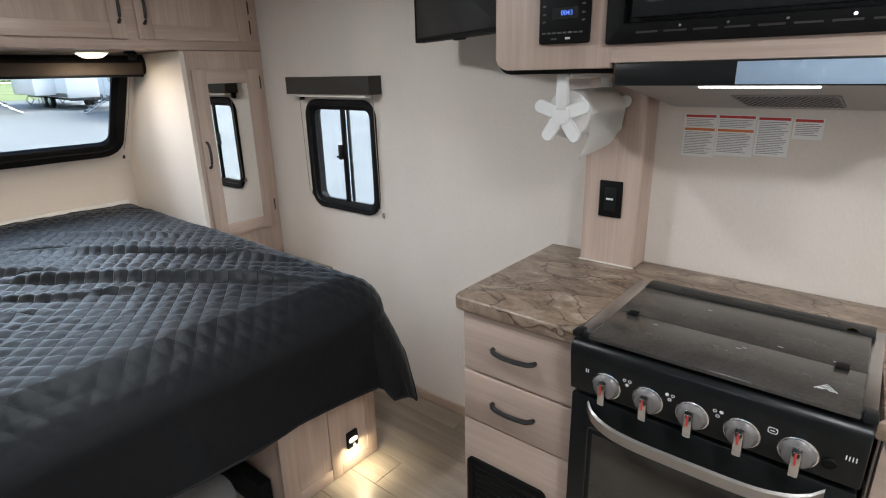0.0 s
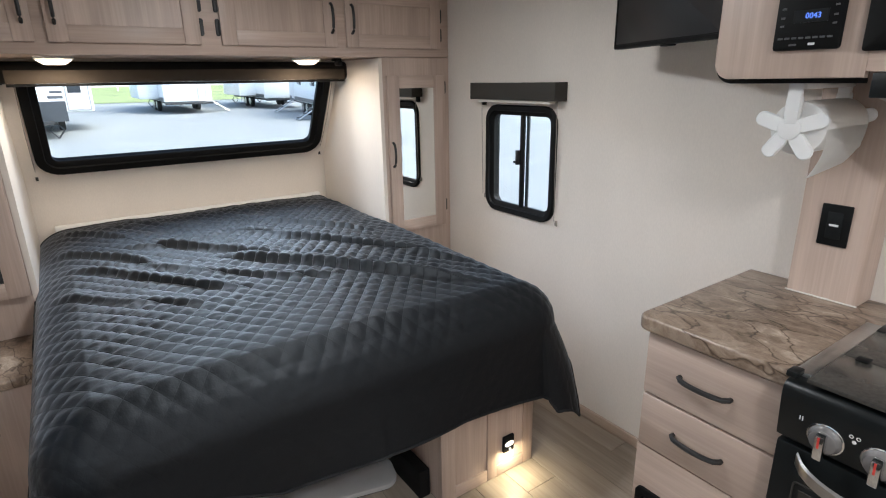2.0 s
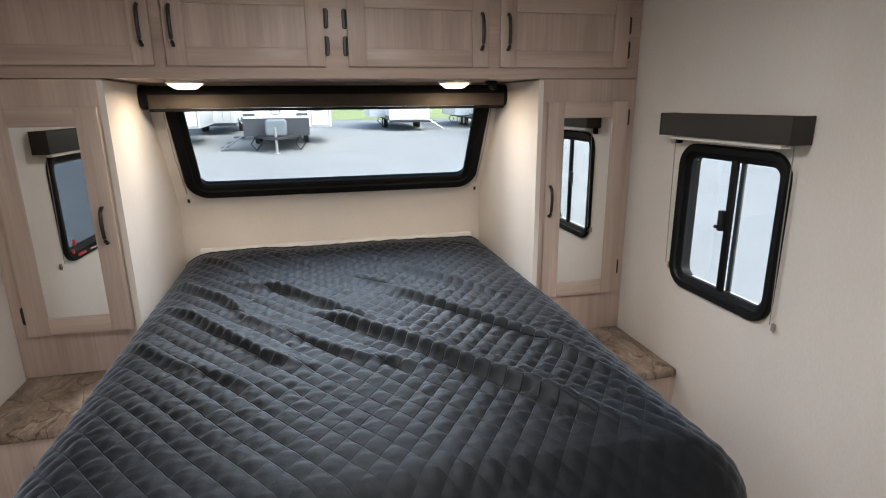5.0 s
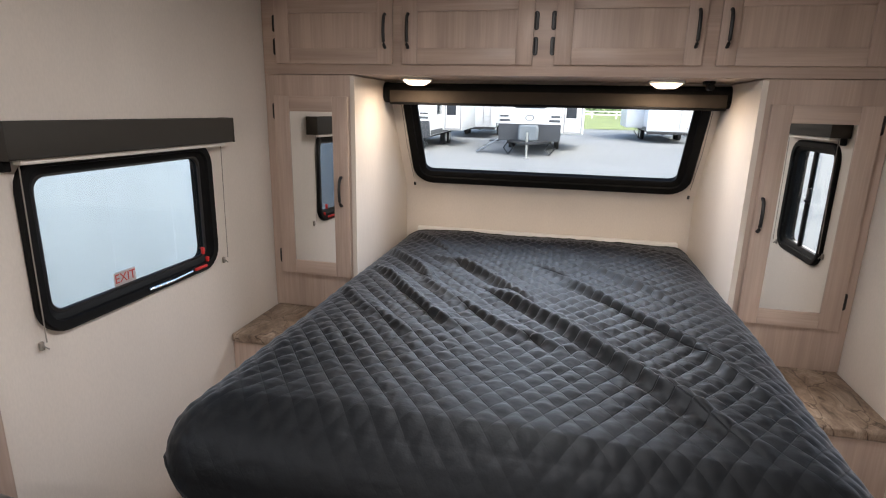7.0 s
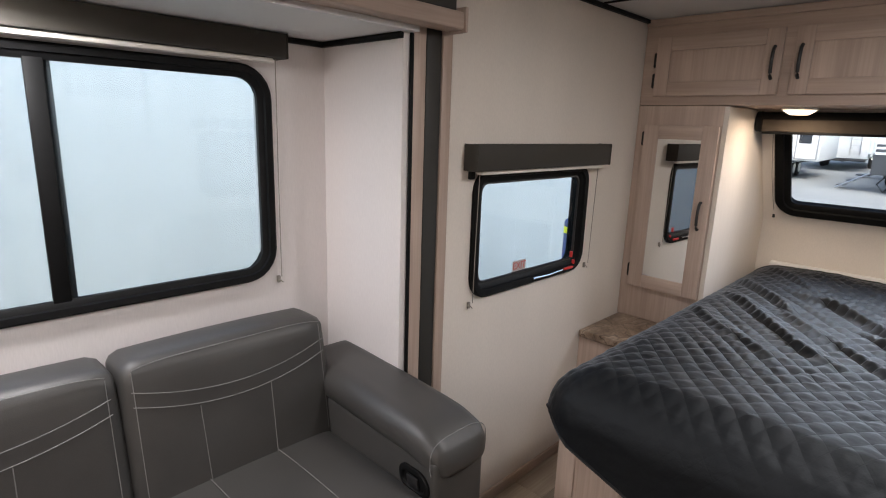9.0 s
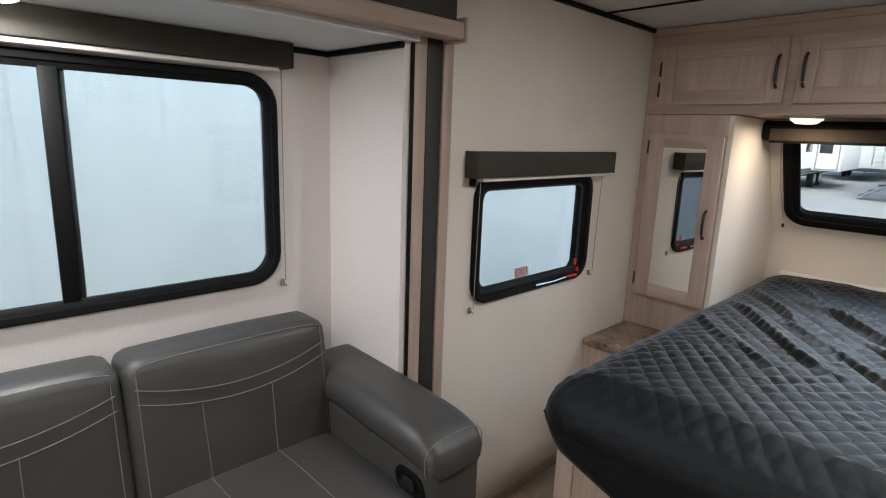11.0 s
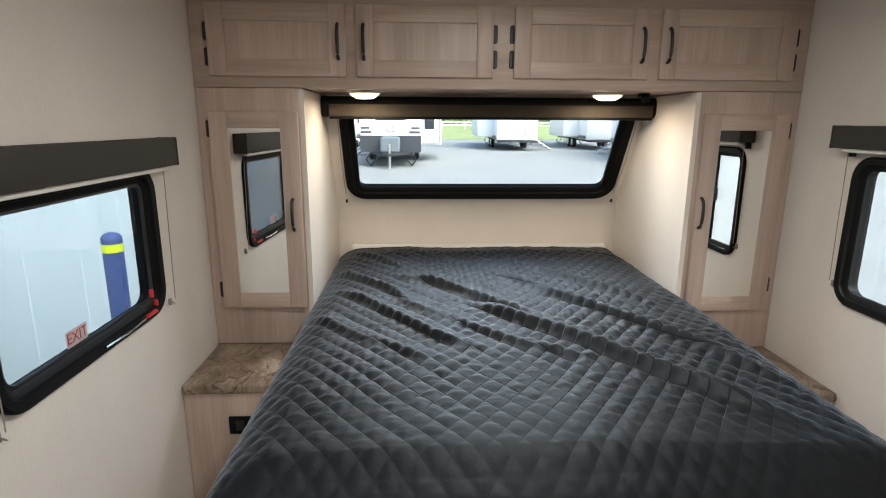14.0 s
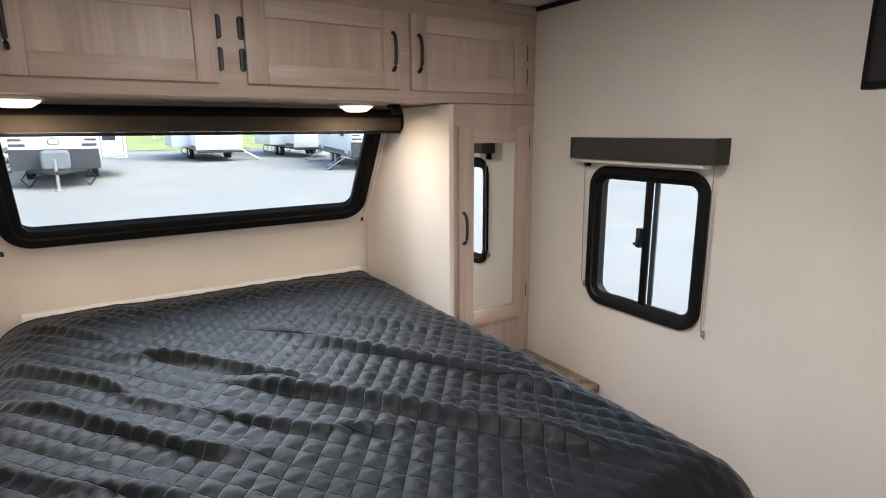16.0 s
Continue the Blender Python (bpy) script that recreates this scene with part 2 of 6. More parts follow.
def sewn(m, p=0.059):
    """Adds thin sunken stitch lines in diamonds, their shade put in as lost sheen, by the cloth's own coordinates."""
    t = m.node_tree
    b = t.nodes["Principled BSDF"]
    uv = t.nodes.new("ShaderNodeUVMap")
    uv.uv_map = "cloth"
    sep = t.nodes.new("ShaderNodeSeparateXYZ")
    t.links.new(uv.outputs[0], sep.inputs[0])

    def op(kind, a, c=None):
        n = t.nodes.new("ShaderNodeMath")
        n.operation = kind
        for i, s in enumerate((a, c)):
            if s is None:
                continue
            if isinstance(s, (int, float)):
                n.inputs[i].default_value = s
            else:
                t.links.new(s, n.inputs[i])
        return n.outputs[0]

    u = op("MULTIPLY", sep.outputs[0], 1.02)
    v = op("MULTIPLY", sep.outputs[1], 1.34)
    lines = []
    for kind in ("ADD", "SUBTRACT"):
        lines.append(op("ABSOLUTE", op("SINE", op("MULTIPLY", op(kind, u, v), math.pi / p / math.sqrt(2)))))
    low = op("MINIMUM", lines[0], lines[1])
    mask = t.nodes.new("ShaderNodeMapRange")
    mask.interpolation_type = "SMOOTHSTEP"
    mask.inputs[2].default_value = 0.14
    t.links.new(low, mask.inputs[0])
    bp = t.nodes.new("ShaderNodeBump")
    bp.inputs["Distance"].default_value = 0.0028
    # sewn relief fades where the cloth hangs, standing in for shade that hides it
    flat = t.nodes.new("ShaderNodeMapRange")
    flat.inputs[1].default_value, flat.inputs[2].default_value = 0.90, 1.22
    flat.inputs[3].default_value, flat.inputs[4].default_value = 1.0, 0.06
    t.links.new(op("MAXIMUM", sep.outputs[0], op("MULTIPLY", op("ABSOLUTE", sep.outputs[1]), 1.62)), flat.inputs[0])
    t.links.new(flat.outputs[0], bp.inputs["Strength"])
    t.links.new(mask.outputs[0], bp.inputs["Height"])
    t.links.new(b.inputs["Normal"].links[0].from_socket, bp.inputs["Normal"])
    t.links.new(bp.outputs[0], b.inputs["Normal"])
    # sheen drops in the stitch lines to paint the grooves' shade
    sw = t.nodes.new("ShaderNodeMapRange")
    sw.inputs[3].default_value, sw.inputs[4].default_value = 0.04, b.inputs["Sheen Weight"].default_value
    t.links.new(mask.outputs[0], sw.inputs[0])
    t.links.new(sw.outputs[0], b.inputs["Sheen Weight"])


sewn(QUILT)
BINDING = mat("charcoal_binding", (0.006, 0.0065, 0.008), 0.75, var=0.1, scale=30, bump=0.3, bscale=400)
SHEET = mat("white_mattress", (0.78, 0.76, 0.73), 0.8, var=0.03, scale=12, bump=0.2, bscale=500)
LEATHER = mat("grey_leatherette", (0.058, 0.055, 0.052), 0.43, var=0.10, scale=6, bump=0.35, bscale=420, fine=0.05)
STITCH = mat("pale_stitching", (0.21, 0.205, 0.20), 0.7, var=0.1, scale=90)
STONE = stone()
STEEL = mat("brushed_steel", (0.55, 0.54, 0.53), 0.30, 1.0, var=0.06, scale=14, stretch=(0.2, 1, 4), fine=0.05)
CHROME = mat("chrome", (0.75, 0.75, 0.76), 0.12, 1.0, var=0.03, scale=30)
ENAMEL = mat("black_enamel", (0.007, 0.0085, 0.009), 0.36, var=0.15, scale=18, spec=0.3)
DARKGLASS = mat("dark_oven_glass", (0.040, 0.036, 0.030), 0.09, var=0.2, scale=9, coat=0.6)
TOPGLASS = mat("dusty_stove_cover", (0.050, 0.046, 0.041), 0.20, var=0.30, scale=7, fine=0.18, bscale=120, spec=0.45)
CLEARPL = mat("frosted_clear_plastic", (0.15, 0.14, 0.137), 0.22, var=0.05, scale=40)
WHITEPL = mat("white_plastic", (0.80, 0.80, 0.79), 0.35, var=0.02, scale=20)
PAPER = mat("white_paper", (0.82, 0.81, 0.79), 0.85, var=0.02, scale=30, bump=0.2, bscale=700)
DIMINK = mat("dim_grey_print", (0.09, 0.09, 0.092), 0.7, var=0.1, scale=60)
INK = mat("grey_print", (0.30, 0.29, 0.30), 0.8, var=0.1, scale=60)
RED = mat("red_print", (0.50, 0.045, 0.035), 0.6, var=0.08, scale=60)
ORANGE = mat("orange_print", (0.62, 0.17, 0.04), 0.6, var=0.08, scale=60)
REDPL = mat("red_latch_plastic", (0.62, 0.035, 0.03), 0.35, var=0.06, scale=60)
YELLOW = mat("yellow_band", (0.75, 0.80, 0.02), 0.4, var=0.05, scale=20)
BLUE = mat("blue_bollard_paint", (0.055, 0.085, 0.24), 0.5, var=0.1, scale=6)
CORD = mat("pale_cord", (0.28, 0.25, 0.22), 0.7, var=0.06, scale=90)
# blue for the reflection painted on the hood's front lip
REFLECTION = mat("pale_blue_reflection", (0.35, 0.47, 0.62), 0.25, var=0.08, scale=12)
GREYBOARD = mat("pale_grey_board", (0.42, 0.41, 0.40), 0.5, var=0.06, scale=9)
MIRROR = mat("silvered_mirror", (0.90, 0.91, 0.90), 0.015, 1.0)
GLASS = pane_glass("window_glass", (0.84, 0.875, 0.86))
TINT = pane_glass("tinted_glass", (0.645, 0.71, 0.715))
LENS = glow("warm_lamp_lens", (1.0, 0.80, 0.55), 0.75)
NLENS = glow("night_lamp_lens", (1.0, 0.85, 0.6), 0.9)
CLENS = glow("ceiling_lamp_lens", (1.0, 0.92, 0.80), 9.0)
LED = glow("white_led_strip", (1.0, 0.95, 0.84), 0.9)
DISPLAY = glow("blue_display", (0.10, 0.20, 0.8), 0.32)
# yard
ASPHALT = mat("pale_gravel_lot", (0.255, 0.258, 0.252), 0.9, var=0.10, scale=0.35, bump=0.3, bscale=20, fine=0.06)
GRASS = mat("lawn", (0.25, 0.29, 0.11), 0.9, var=0.25, scale=0.4, fine=0.2, bscale=8)
GELCOAT = mat("white_gelcoat", (0.80, 0.81, 0.82), 0.35, var=0.03, scale=1.2)
SCREEN = mat("matt_dark_screen", (0.010, 0.010, 0.011), 0.38, var=0.1, scale=4)
SHELL = mat("grey_outer_skin", (0.30, 0.31, 0.33), 0.5, var=0.05, scale=3)
HOODGREY = mat("grey_hood_metal", (0.30, 0.29, 0.28), 0.35, var=0.06, scale=9)
NEIGHBOUR = mat("white_ribbed_siding", (0.68, 0.69, 0.70), 0.45, var=0.03, scale=1.5, stretch=(3, 1, 0.15), fine=0.02, bscale=12)
GREYCAP = mat("grey_front_cap", (0.07, 0.075, 0.085), 0.4, var=0.06, scale=2)
RUBBER = mat("tyre_rubber", (0.02, 0.02, 0.02), 0.8, var=0.15, scale=20)
DARKSTEEL = mat("dark_frame_steel", (0.03, 0.03, 0.032), 0.5, var=0.15, scale=8)
TINTWIN = mat("dark_trailer_window", (0.035, 0.04, 0.05), 0.1, var=0.1, scale=3)
HEDGE = mat("hedge_leaf", (0.17, 0.24, 0.10), 0.9, var=0.3, scale=1.5, fine=0.25, bscale=9)


# ---- mesh helpers ----
def box(bm, x0, x1, y0, y1, z0, z1, r=0.0, seg=2):
    """A box, with rounded edges if r is given, added to bm."""
    tmp = bmesh.new()
    bmesh.ops.create_cube(tmp, size=1)
    for v in tmp.verts:
        v.co = Vector(((x0 + x1) / 2 + v.co.x * (x1 - x0), (y0 + y1) / 2 + v.co.y * (y1 - y0), (z0 + z1) / 2 + v.co.z * (z1 - z0)))
    if r:
        bmesh.ops.bevel(tmp, geom=tmp.edges[:], offset=r, segments=seg, affect="EDGES", profile=0.5)
    return add(bm, tmp)


def add(bm, tmp, m=None):
    if m is not None:
        tmp.transform(m)
    me = bpy.data.meshes.new("tmp")
    tmp.to_mesh(me)
    bm.from_mesh(me)
    bpy.data.meshes.remove(me)
    tmp.free()
    return bm


def cyl(bm, loc, r, depth, axis="z", r2=None, n=24, bevel=0.0):
    tmp = bmesh.new()
    bmesh.ops.create_cone(tmp, cap_ends=True, segments=n, radius1=r, radius2=r if r2 is None else r2, depth=depth)
    if bevel:
        rim = [e for e in tmp.edges if len(e.link_faces) == 2 and max(len(f.verts) for f in e.link_faces) > 4]
        bmesh.ops.bevel(tmp, geom=rim, offset=bevel, segments=2, affect="EDGES", profile=0.5)
    rot = {"z": Matrix(), "x": Matrix.Rotation(radians(90), 4, "Y"), "y": Matrix.Rotation(radians(-90), 4, "X")}[axis]
    return add(bm, tmp, Matrix.Translation(loc) @ rot)


def tube(bm, pts, r, n=6, flat=1.0):
    """A tube along the points."""
    pts = [Vector(p) for p in pts]
    rings = []
    for i, p in enumerate(pts):
        d = (pts[min(i + 1, len(pts) - 1)] - pts[max(i - 1, 0)]).normalized()
        up = Vector((0, 0, 1)) if abs(d.z) < 0.9 else Vector((1, 0, 0))
        a = d.cross(up).normalized()
        b = a.cross(d)
        rings.append([bm.verts.new(p + r * (math.cos(k * 2 * math.pi / n) * a + flat * math.sin(k * 2 * math.pi / n) * b)) for k in range(n)])
    for q, s in zip(rings, rings[1:]):
        for k in range(n):
            bm.faces.new((q[k], q[(k + 1) % n], s[(k + 1) % n], s[k]))
    bm.faces.new(rings[0][::-1])
    bm.faces.new(rings[-1])
    return bm


def rr(w, h, r, n=6):
    """Points of a rounded rectangle about the origin."""
    out = []
    for cx, cy, a0 in ((w / 2 - r, h / 2 - r, 0), (-w / 2 + r, h / 2 - r, 90), (-w / 2 + r, -h / 2 + r, 180), (w / 2 - r, -h / 2 + r, 270)):
        for k in range(n + 1):
            a = radians(a0 + 90 * k / n)
            out.append((cx + r * math.cos(a), cy + r * math.sin(a)))
    return out


def loft(bm, w, h, r, profile, m, closed=True, cap=False):
    """Rounded-rectangle loops, each (inset, depth), skinned in order; m places the plane (x across, y up, z to the viewer)."""
    loops = [[bm.verts.new(m @ Vector((x, y, d))) for x, y in rr(w - 2 * i, h - 2 * i, max(r - i, 0.004))] for i, d in profile]
    pairs = list(zip(loops, loops[1:])) + ([(loops[-1], loops[0])] if closed else [])
    for p, q in pairs:
        for k in range(len(p)):
            bm.faces.new((p[k], p[(k + 1) % len(p)], q[(k + 1) % len(p)], q[k]))
    if cap:
        bm.faces.new(loops[-1])
        bm.faces.new(loops[0][::-1])
    return bm


def slab(bm, w, h, r, depth, m):
    """A rounded-rectangle plate from z = 0 to depth."""
    e = min(0.002, depth / 3)
    return loft(bm, w, h, r, [(0, 0), (0, depth - e), (e, depth)], m, closed=False, cap=True)


def panel_with_holes(bm, a0, a1, b0, b1, thick, holes, m):
    """A wall panel of that thickness (towards -z of m) with rectangular openings (a0, a1, b0, b1) right through it."""
    av = sorted({a0, a1, *[h[0] for h in holes], *[h[1] for h in holes]})
    bv = sorted({b0, b1, *[h[2] for h in holes], *[h[3] for h in holes]})
    av, bv = [a for a in av if a0 <= a <= a1], [b for b in bv if b0 <= b <= b1]
    solid = {}
    for i in range(len(av) - 1):
        for j in range(len(bv) - 1):
            ca, cb = (av[i] + av[i + 1]) / 2, (bv[j] + bv[j + 1]) / 2
            solid[i, j] = not any(h[0] < ca < h[1] and h[2] < cb < h[3] for h in holes)
    verts = {}

    def vert(i, j, d):
        if (i, j, d) not in verts:
            verts[i, j, d] = bm.verts.new(m @ Vector((av[i], bv[j], -thick * d)))
        return verts[i, j, d]

    for (i, j), ok in solid.items():
        if not ok:
            continue
        bm.faces.new([vert(i, j, 0), vert(i + 1, j, 0), vert(i + 1, j + 1, 0), vert(i, j + 1, 0)])
        bm.faces.new([vert(i, j + 1, 1), vert(i + 1, j + 1, 1), vert(i + 1, j, 1), vert(i, j, 1)])
        for di, dj, p, q in ((-1, 0, (i, j + 1), (i, j)), (1, 0, (i + 1, j), (i + 1, j + 1)), (0, -1, (i, j), (i + 1, j)), (0, 1, (i + 1, j + 1), (i, j + 1))):
            if not solid.get((i + di, j + dj), False):
                bm.faces.new([vert(*p, 0), vert(*p, 1), vert(*q, 1), vert(*q, 0)])
    return bm


def basis(o, x, y):
    """The frame at o with its x and y axes along the given directions."""
    x, y = Vector(x).normalized(), Vector(y).normalized()
    z = x.cross(y)
    return Matrix.Translation(o) @ Matrix((x, y, z)).transposed().to_4x4()


def where(ob):
    p = Vector((0, 0, 0))
    while ob is not None:
        p, ob = p + ob.location, ob.parent
    return p


def part(name, bm, material, parent=None, label="", smooth=True):
    """One mesh object from bm (in world places), under a thing or a part."""
    base = where(parent) if parent is not None else Vector((0, 0, 0))
    if base.length:
        bmesh.ops.translate(bm, verts=bm.verts[:], vec=-base)
    bmesh.ops.recalc_face_normals(bm, faces=bm.faces[:])
    me = bpy.data.meshes.new(name)
    bm.to_mesh(me)
    bm.free()
    me.materials.append(material)
    if smooth:
        me.polygons.foreach_set("use_smooth", [True] * len(me.polygons))
        me.set_sharp_from_angle(angle=radians(38))
    ob = new(name, me)
    if parent is not None:
        ob.parent = parent
    if label:
        ob["label"] = label
    return ob


def thing(name, loc, label, category, group=""):
    ob = new(name)
    ob.location = loc
    ob.empty_display_size = 0.1
    return tagged(ob, label, category, group)


def single(name, bm, material, loc, label, category, group=""):
    """A thing of one mesh, with its origin at loc."""
    bmesh.ops.translate(bm, verts=bm.verts[:], vec=-Vector(loc))
    ob = part(name, bm, material)
    ob.location = loc
    return tagged(ob, label, category, group)


def structure(name, bm, material, label, category):
    ob = part(name, bm, material)
    return tagged(ob, label, category, kind="structure")


def B():
    return bmesh.new()

# ---- setting ----
W = 1.18          # side walls at y = -W and y = W
FLOOR, CEILZ = -0.03, 1.97
NOOK = 0.775      # inner sides of the wardrobes
BACK = 4.6        # rear end of the room
TH = 0.05
SLIDE_Y, SLIDE_X0, SLIDE_X1, SLIDE_Z = -1.58, 1.481, 3.35, 1.722
LEFT = basis((0, -W, 0), (-1, 0, 0), (0, 0, 1))
RIGHT = basis((0, W, 0), (1, 0, 0), (0, 0, 1))
LEAN_S = 0.616
FRONT = basis((-0.775, 0, 1.04), (0, 1, 0), (LEAN_S, 0, 1))
SLIDEM = basis((0, SLIDE_Y, 0), (-1, 0, 0), (0, 0, 1))

structure("wall_right", panel_with_holes(B(), -0.8, BACK, FLOOR - 0.1, CEILZ + 0.05, TH, [(0.36, 0.785, 0.875, 1.34)], RIGHT), WALL, "cream linen-textured wallboard with a slider window", "wall")
structure("wall_left", panel_with_holes(B(), -BACK, 0.8, FLOOR - 0.1, CEILZ + 0.05, TH, [(-1.13, -0.45, 0.895, 1.305), (-SLIDE_X1, -1.38, FLOOR - 0.2, 1.80)], LEFT), WALL, "cream linen-textured wallboard beside the slide-out", "wall")
def curved_wall():
    """The head wall: upright below, bending smoothly into the leaning front."""
    lean, bend_r = math.atan(LEAN_S), 0.26
    prof = [(-0.775 - bend_r * (1 - math.cos(lean)), FLOOR - 0.1)]
    for k in range(11):
        a = lean * k / 10
        prof.append((-0.775 - bend_r * (math.cos(a) - math.cos(lean)), 1.04 - bend_r * (math.sin(lean) - math.sin(a))))
    prof[1:11] = [(prof[0][0] + bend_r * (1 - math.cos(lean * k / 10)), z) for k, (x, z) in enumerate(prof[1:11])]
    bm = B()
    loops = []
    for y in (-W, W):
        loops.append([bm.verts.new((x, y, z)) for x, z in prof] + [bm.verts.new((x - TH, y, z)) for x, z in prof[::-1]])
    n = len(loops[0])
    for k in range(n):
        bm.faces.new((loops[0][k], loops[0][(k + 1) % n], loops[1][(k + 1) % n], loops[1][k]))
    bm.faces.new(loops[0][::-1])
    bm.faces.new(loops[1])
    return bm


structure("wall_front_lower", curved_wall(), WALL, "cream wallboard behind the head of the bed", "wall")
structure("wall_front_slope", panel_with_holes(B(), -W, W, 0.0, 1.18, TH, [(-0.69, 0.69, 0.06, 0.59)], FRONT), WALL, "cream leaning wallboard round the front window", "wall")
structure("wall_rear", panel_with_holes(B(), -W, W, FLOOR - 0.1, CEILZ + 0.05, TH, [], basis((BACK, 0, 0), (0, -1, 0), (0, 0, 1))), WALL, "plain cream wallboard at the far end", "wall")
structure("ceiling", box(B(), -0.9, BACK, -W - TH, W + TH, CEILZ, CEILZ + 0.05), CEIL, "pale grey vinyl ceiling panels", "ceiling")
for i, xs in enumerate((0.44, 1.66, 2.88, 4.1)):
    structure("trim_ceiling_%d" % (i + 1), box(B(), xs - 0.008, xs + 0.008, -W + 0.02, W - 0.02, CEILZ - 0.006, CEILZ - 0.0005, 0.002), BLACK, "black batten over a ceiling seam", "trim")
for i, s in enumerate((-1, 1)):
    structure("trim_cove_%d" % (i + 1), box(B(), 0.003, BACK, min(s * W, s * (W - 0.018)), max(s * W, s * (W - 0.018)), CEILZ - 0.018, CEILZ - 0.001, 0.003), BLACK, "black strip where wall meets ceiling", "trim")
    structure("baseboard_%d" % (i + 1), box(B(), 0.3, 1.40 if s < 0 else 1.70, min(s * W, s * (W - 0.012)), max(s * W, s * (W - 0.012)), FLOOR, FLOOR + 0.035, 0.003), WHITE_TRIM, "narrow cream baseboard along the floor", "baseboard")

# slide-out shell
structure("wall_slide_back", panel_with_holes(B(), -SLIDE_X1, -SLIDE_X0, FLOOR - 0.1, SLIDE_Z, TH, [(-2.85, -1.71, 0.985, 1.61)], SLIDEM), SLIDEWALL, "pale wallboard of the slide-out behind the sofa", "wall")
for i, (x0, x1) in enumerate(((SLIDE_X0 - 0.03, SLIDE_X0), (SLIDE_X1, SLIDE_X1 + 0.03))):
    structure("wall_slide_side_%d" % (i + 1), box(B(), x0, x1, SLIDE_Y - 0.05, -W - 0.004, FLOOR - 0.1, SLIDE_Z), SLIDEWALL, "pale side panel of the slide-out", "wall")
for i, xs in enumerate((SLIDE_X0 - 0.075, SLIDE_X1 + 0.031)):
    structure("wall_slide_shell_%d" % (i + 1), box(B(), xs, xs + 0.044, SLIDE_Y - 0.26, -W - TH - 0.006, FLOOR - 0.1, SLIDE_Z + 0.06, 0.004), SHELL, "grey outer skin of the slide-out", "wall")
structure("ceiling_slide", box(B(), SLIDE_X0 - 0.03, SLIDE_X1 + 0.03, SLIDE_Y - 0.05, -W + 0.03, SLIDE_Z, SLIDE_Z + 0.04), CEIL, "pale grey ceiling of the slide-out", "ceiling")
structure("trim_slide_ceiling_back", box(B(), SLIDE_X0, SLIDE_X1, SLIDE_Y, SLIDE_Y + 0.016, SLIDE_Z - 0.018, SLIDE_Z - 0.001, 0.003), BLACK, "black strip along the slide-out ceiling", "trim")
structure("trim_slide_ceiling_side", box(B(), SLIDE_X0, SLIDE_X0 + 0.016, SLIDE_Y + 0.017, -W, SLIDE_Z - 0.018, SLIDE_Z - 0.001, 0.003), BLACK, "black strip along the slide-out ceiling", "trim")
structure("trim_slide_edge", box(B(), 1.447, 1.459, -W - 0.003, -W + 0.006, FLOOR, SLIDE_Z, 0.003), BLACK, "thin black edging of the slide-out wall", "trim")
structure("trim_slide_wood", box(B(), 1.397, 1.446, -W - 0.02, -W + 0.003, FLOOR, 1.745, 0.003), WOOD_Z, "pale oak strip on the slide-out wall", "trim")
structure("trim_slide_seal", box(B(), 1.335, 1.396, -W - 0.03, -W - 0.004 + 0.008, FLOOR, 1.80, 0.003), SEAL, "dark rubber seal beside the slide-out", "trim")
structure("trim_slide_casing", box(B(), 1.293, 1.334, -W - 0.001, -W + 0.010, FLOOR, 1.745, 0.004), WOOD_Z, "pale oak casing strip of the slide-out opening", "trim")
structure("trim_slide_header", box(B(), 1.335, SLIDE_X1 + 0.1, -W + 0.02, -W + 0.092, 1.737, 1.785, 0.006), WOOD_X, "pale oak rail across the slide-out opening", "trim")
structure("trim_slide_valance", box(B(), 1.352, SLIDE_X1 + 0.1, -W + 0.001, -W + 0.076, 1.786, 1.90, 0.004), SEAL, "dark panel above the oak rail", "trim")
structure("trim_slide_header_end", box(B(), 1.322, 1.334, -W + 0.001, -W + 0.096, 1.73, 1.80, 0.004), WOOD_Z, "pale oak end block of the rail", "trim")

fb = box(B(), -0.86, BACK, -W, W + 0.05, FLOOR - 0.06, FLOOR - 0.004)
box(fb, SLIDE_X0 - 0.03, SLIDE_X1 + 0.03, SLIDE_Y - 0.05, -W - 0.001, FLOOR - 0.06, FLOOR - 0.004)
for i, (x0, x1, y0, y1) in enumerate(((0.376, 1.291, -W + 0.001, -W + 0.013), (0.432, 1.714, W - 0.013, W - 0.001))):
    structure("baseboard_%d" % (i + 1), box(B(), x0, x1, y0, y1, FLOOR, FLOOR + 0.048, 0.004), WOOD_X, "low pale oak baseboard along the wall", "baseboard")
floor = structure("floor", fb, SEAL, "grey-brown wood-look vinyl plank floor", "floor")


@functools.lru_cache(None)
def plank_mesh(length, wide):
    bm = box(B(), 0, length - 0.0015, 0, wide - 0.0015, -0.003, 0.0, 0.0008, 1)
    me = bpy.data.meshes.new("plank")
    bm.to_mesh(me)
    bm.free()
    me.materials.append(PLANK)
    return me


def lay_planks(x0, x1, y0, y1, rng):
    """Rows of planks that end at the sides of the rectangle."""
    y = y0
    while y < y1 - 0.01:
        wide = min(0.15, round(y1 - y, 3))
        x = x0 - round(rng.random() * 0.8, 2)
        while x < x1 - 0.01:
            end = x + (0.91 if rng.random() < 0.75 else 0.6)
            p, q = max(x, x0), min(end, x1)
            if q - p > 0.02:
                o = new("plank", plank_mesh(round(q - p, 3), wide))
                o.location = (p, y, FLOOR)
                o.parent = floor
            x = end
        y += 0.15


rng = random.Random(5)
lay_planks(-0.80, BACK, -W, W, rng)
lay_planks(SLIDE_X0, SLIDE_X1, SLIDE_Y, -W, rng)


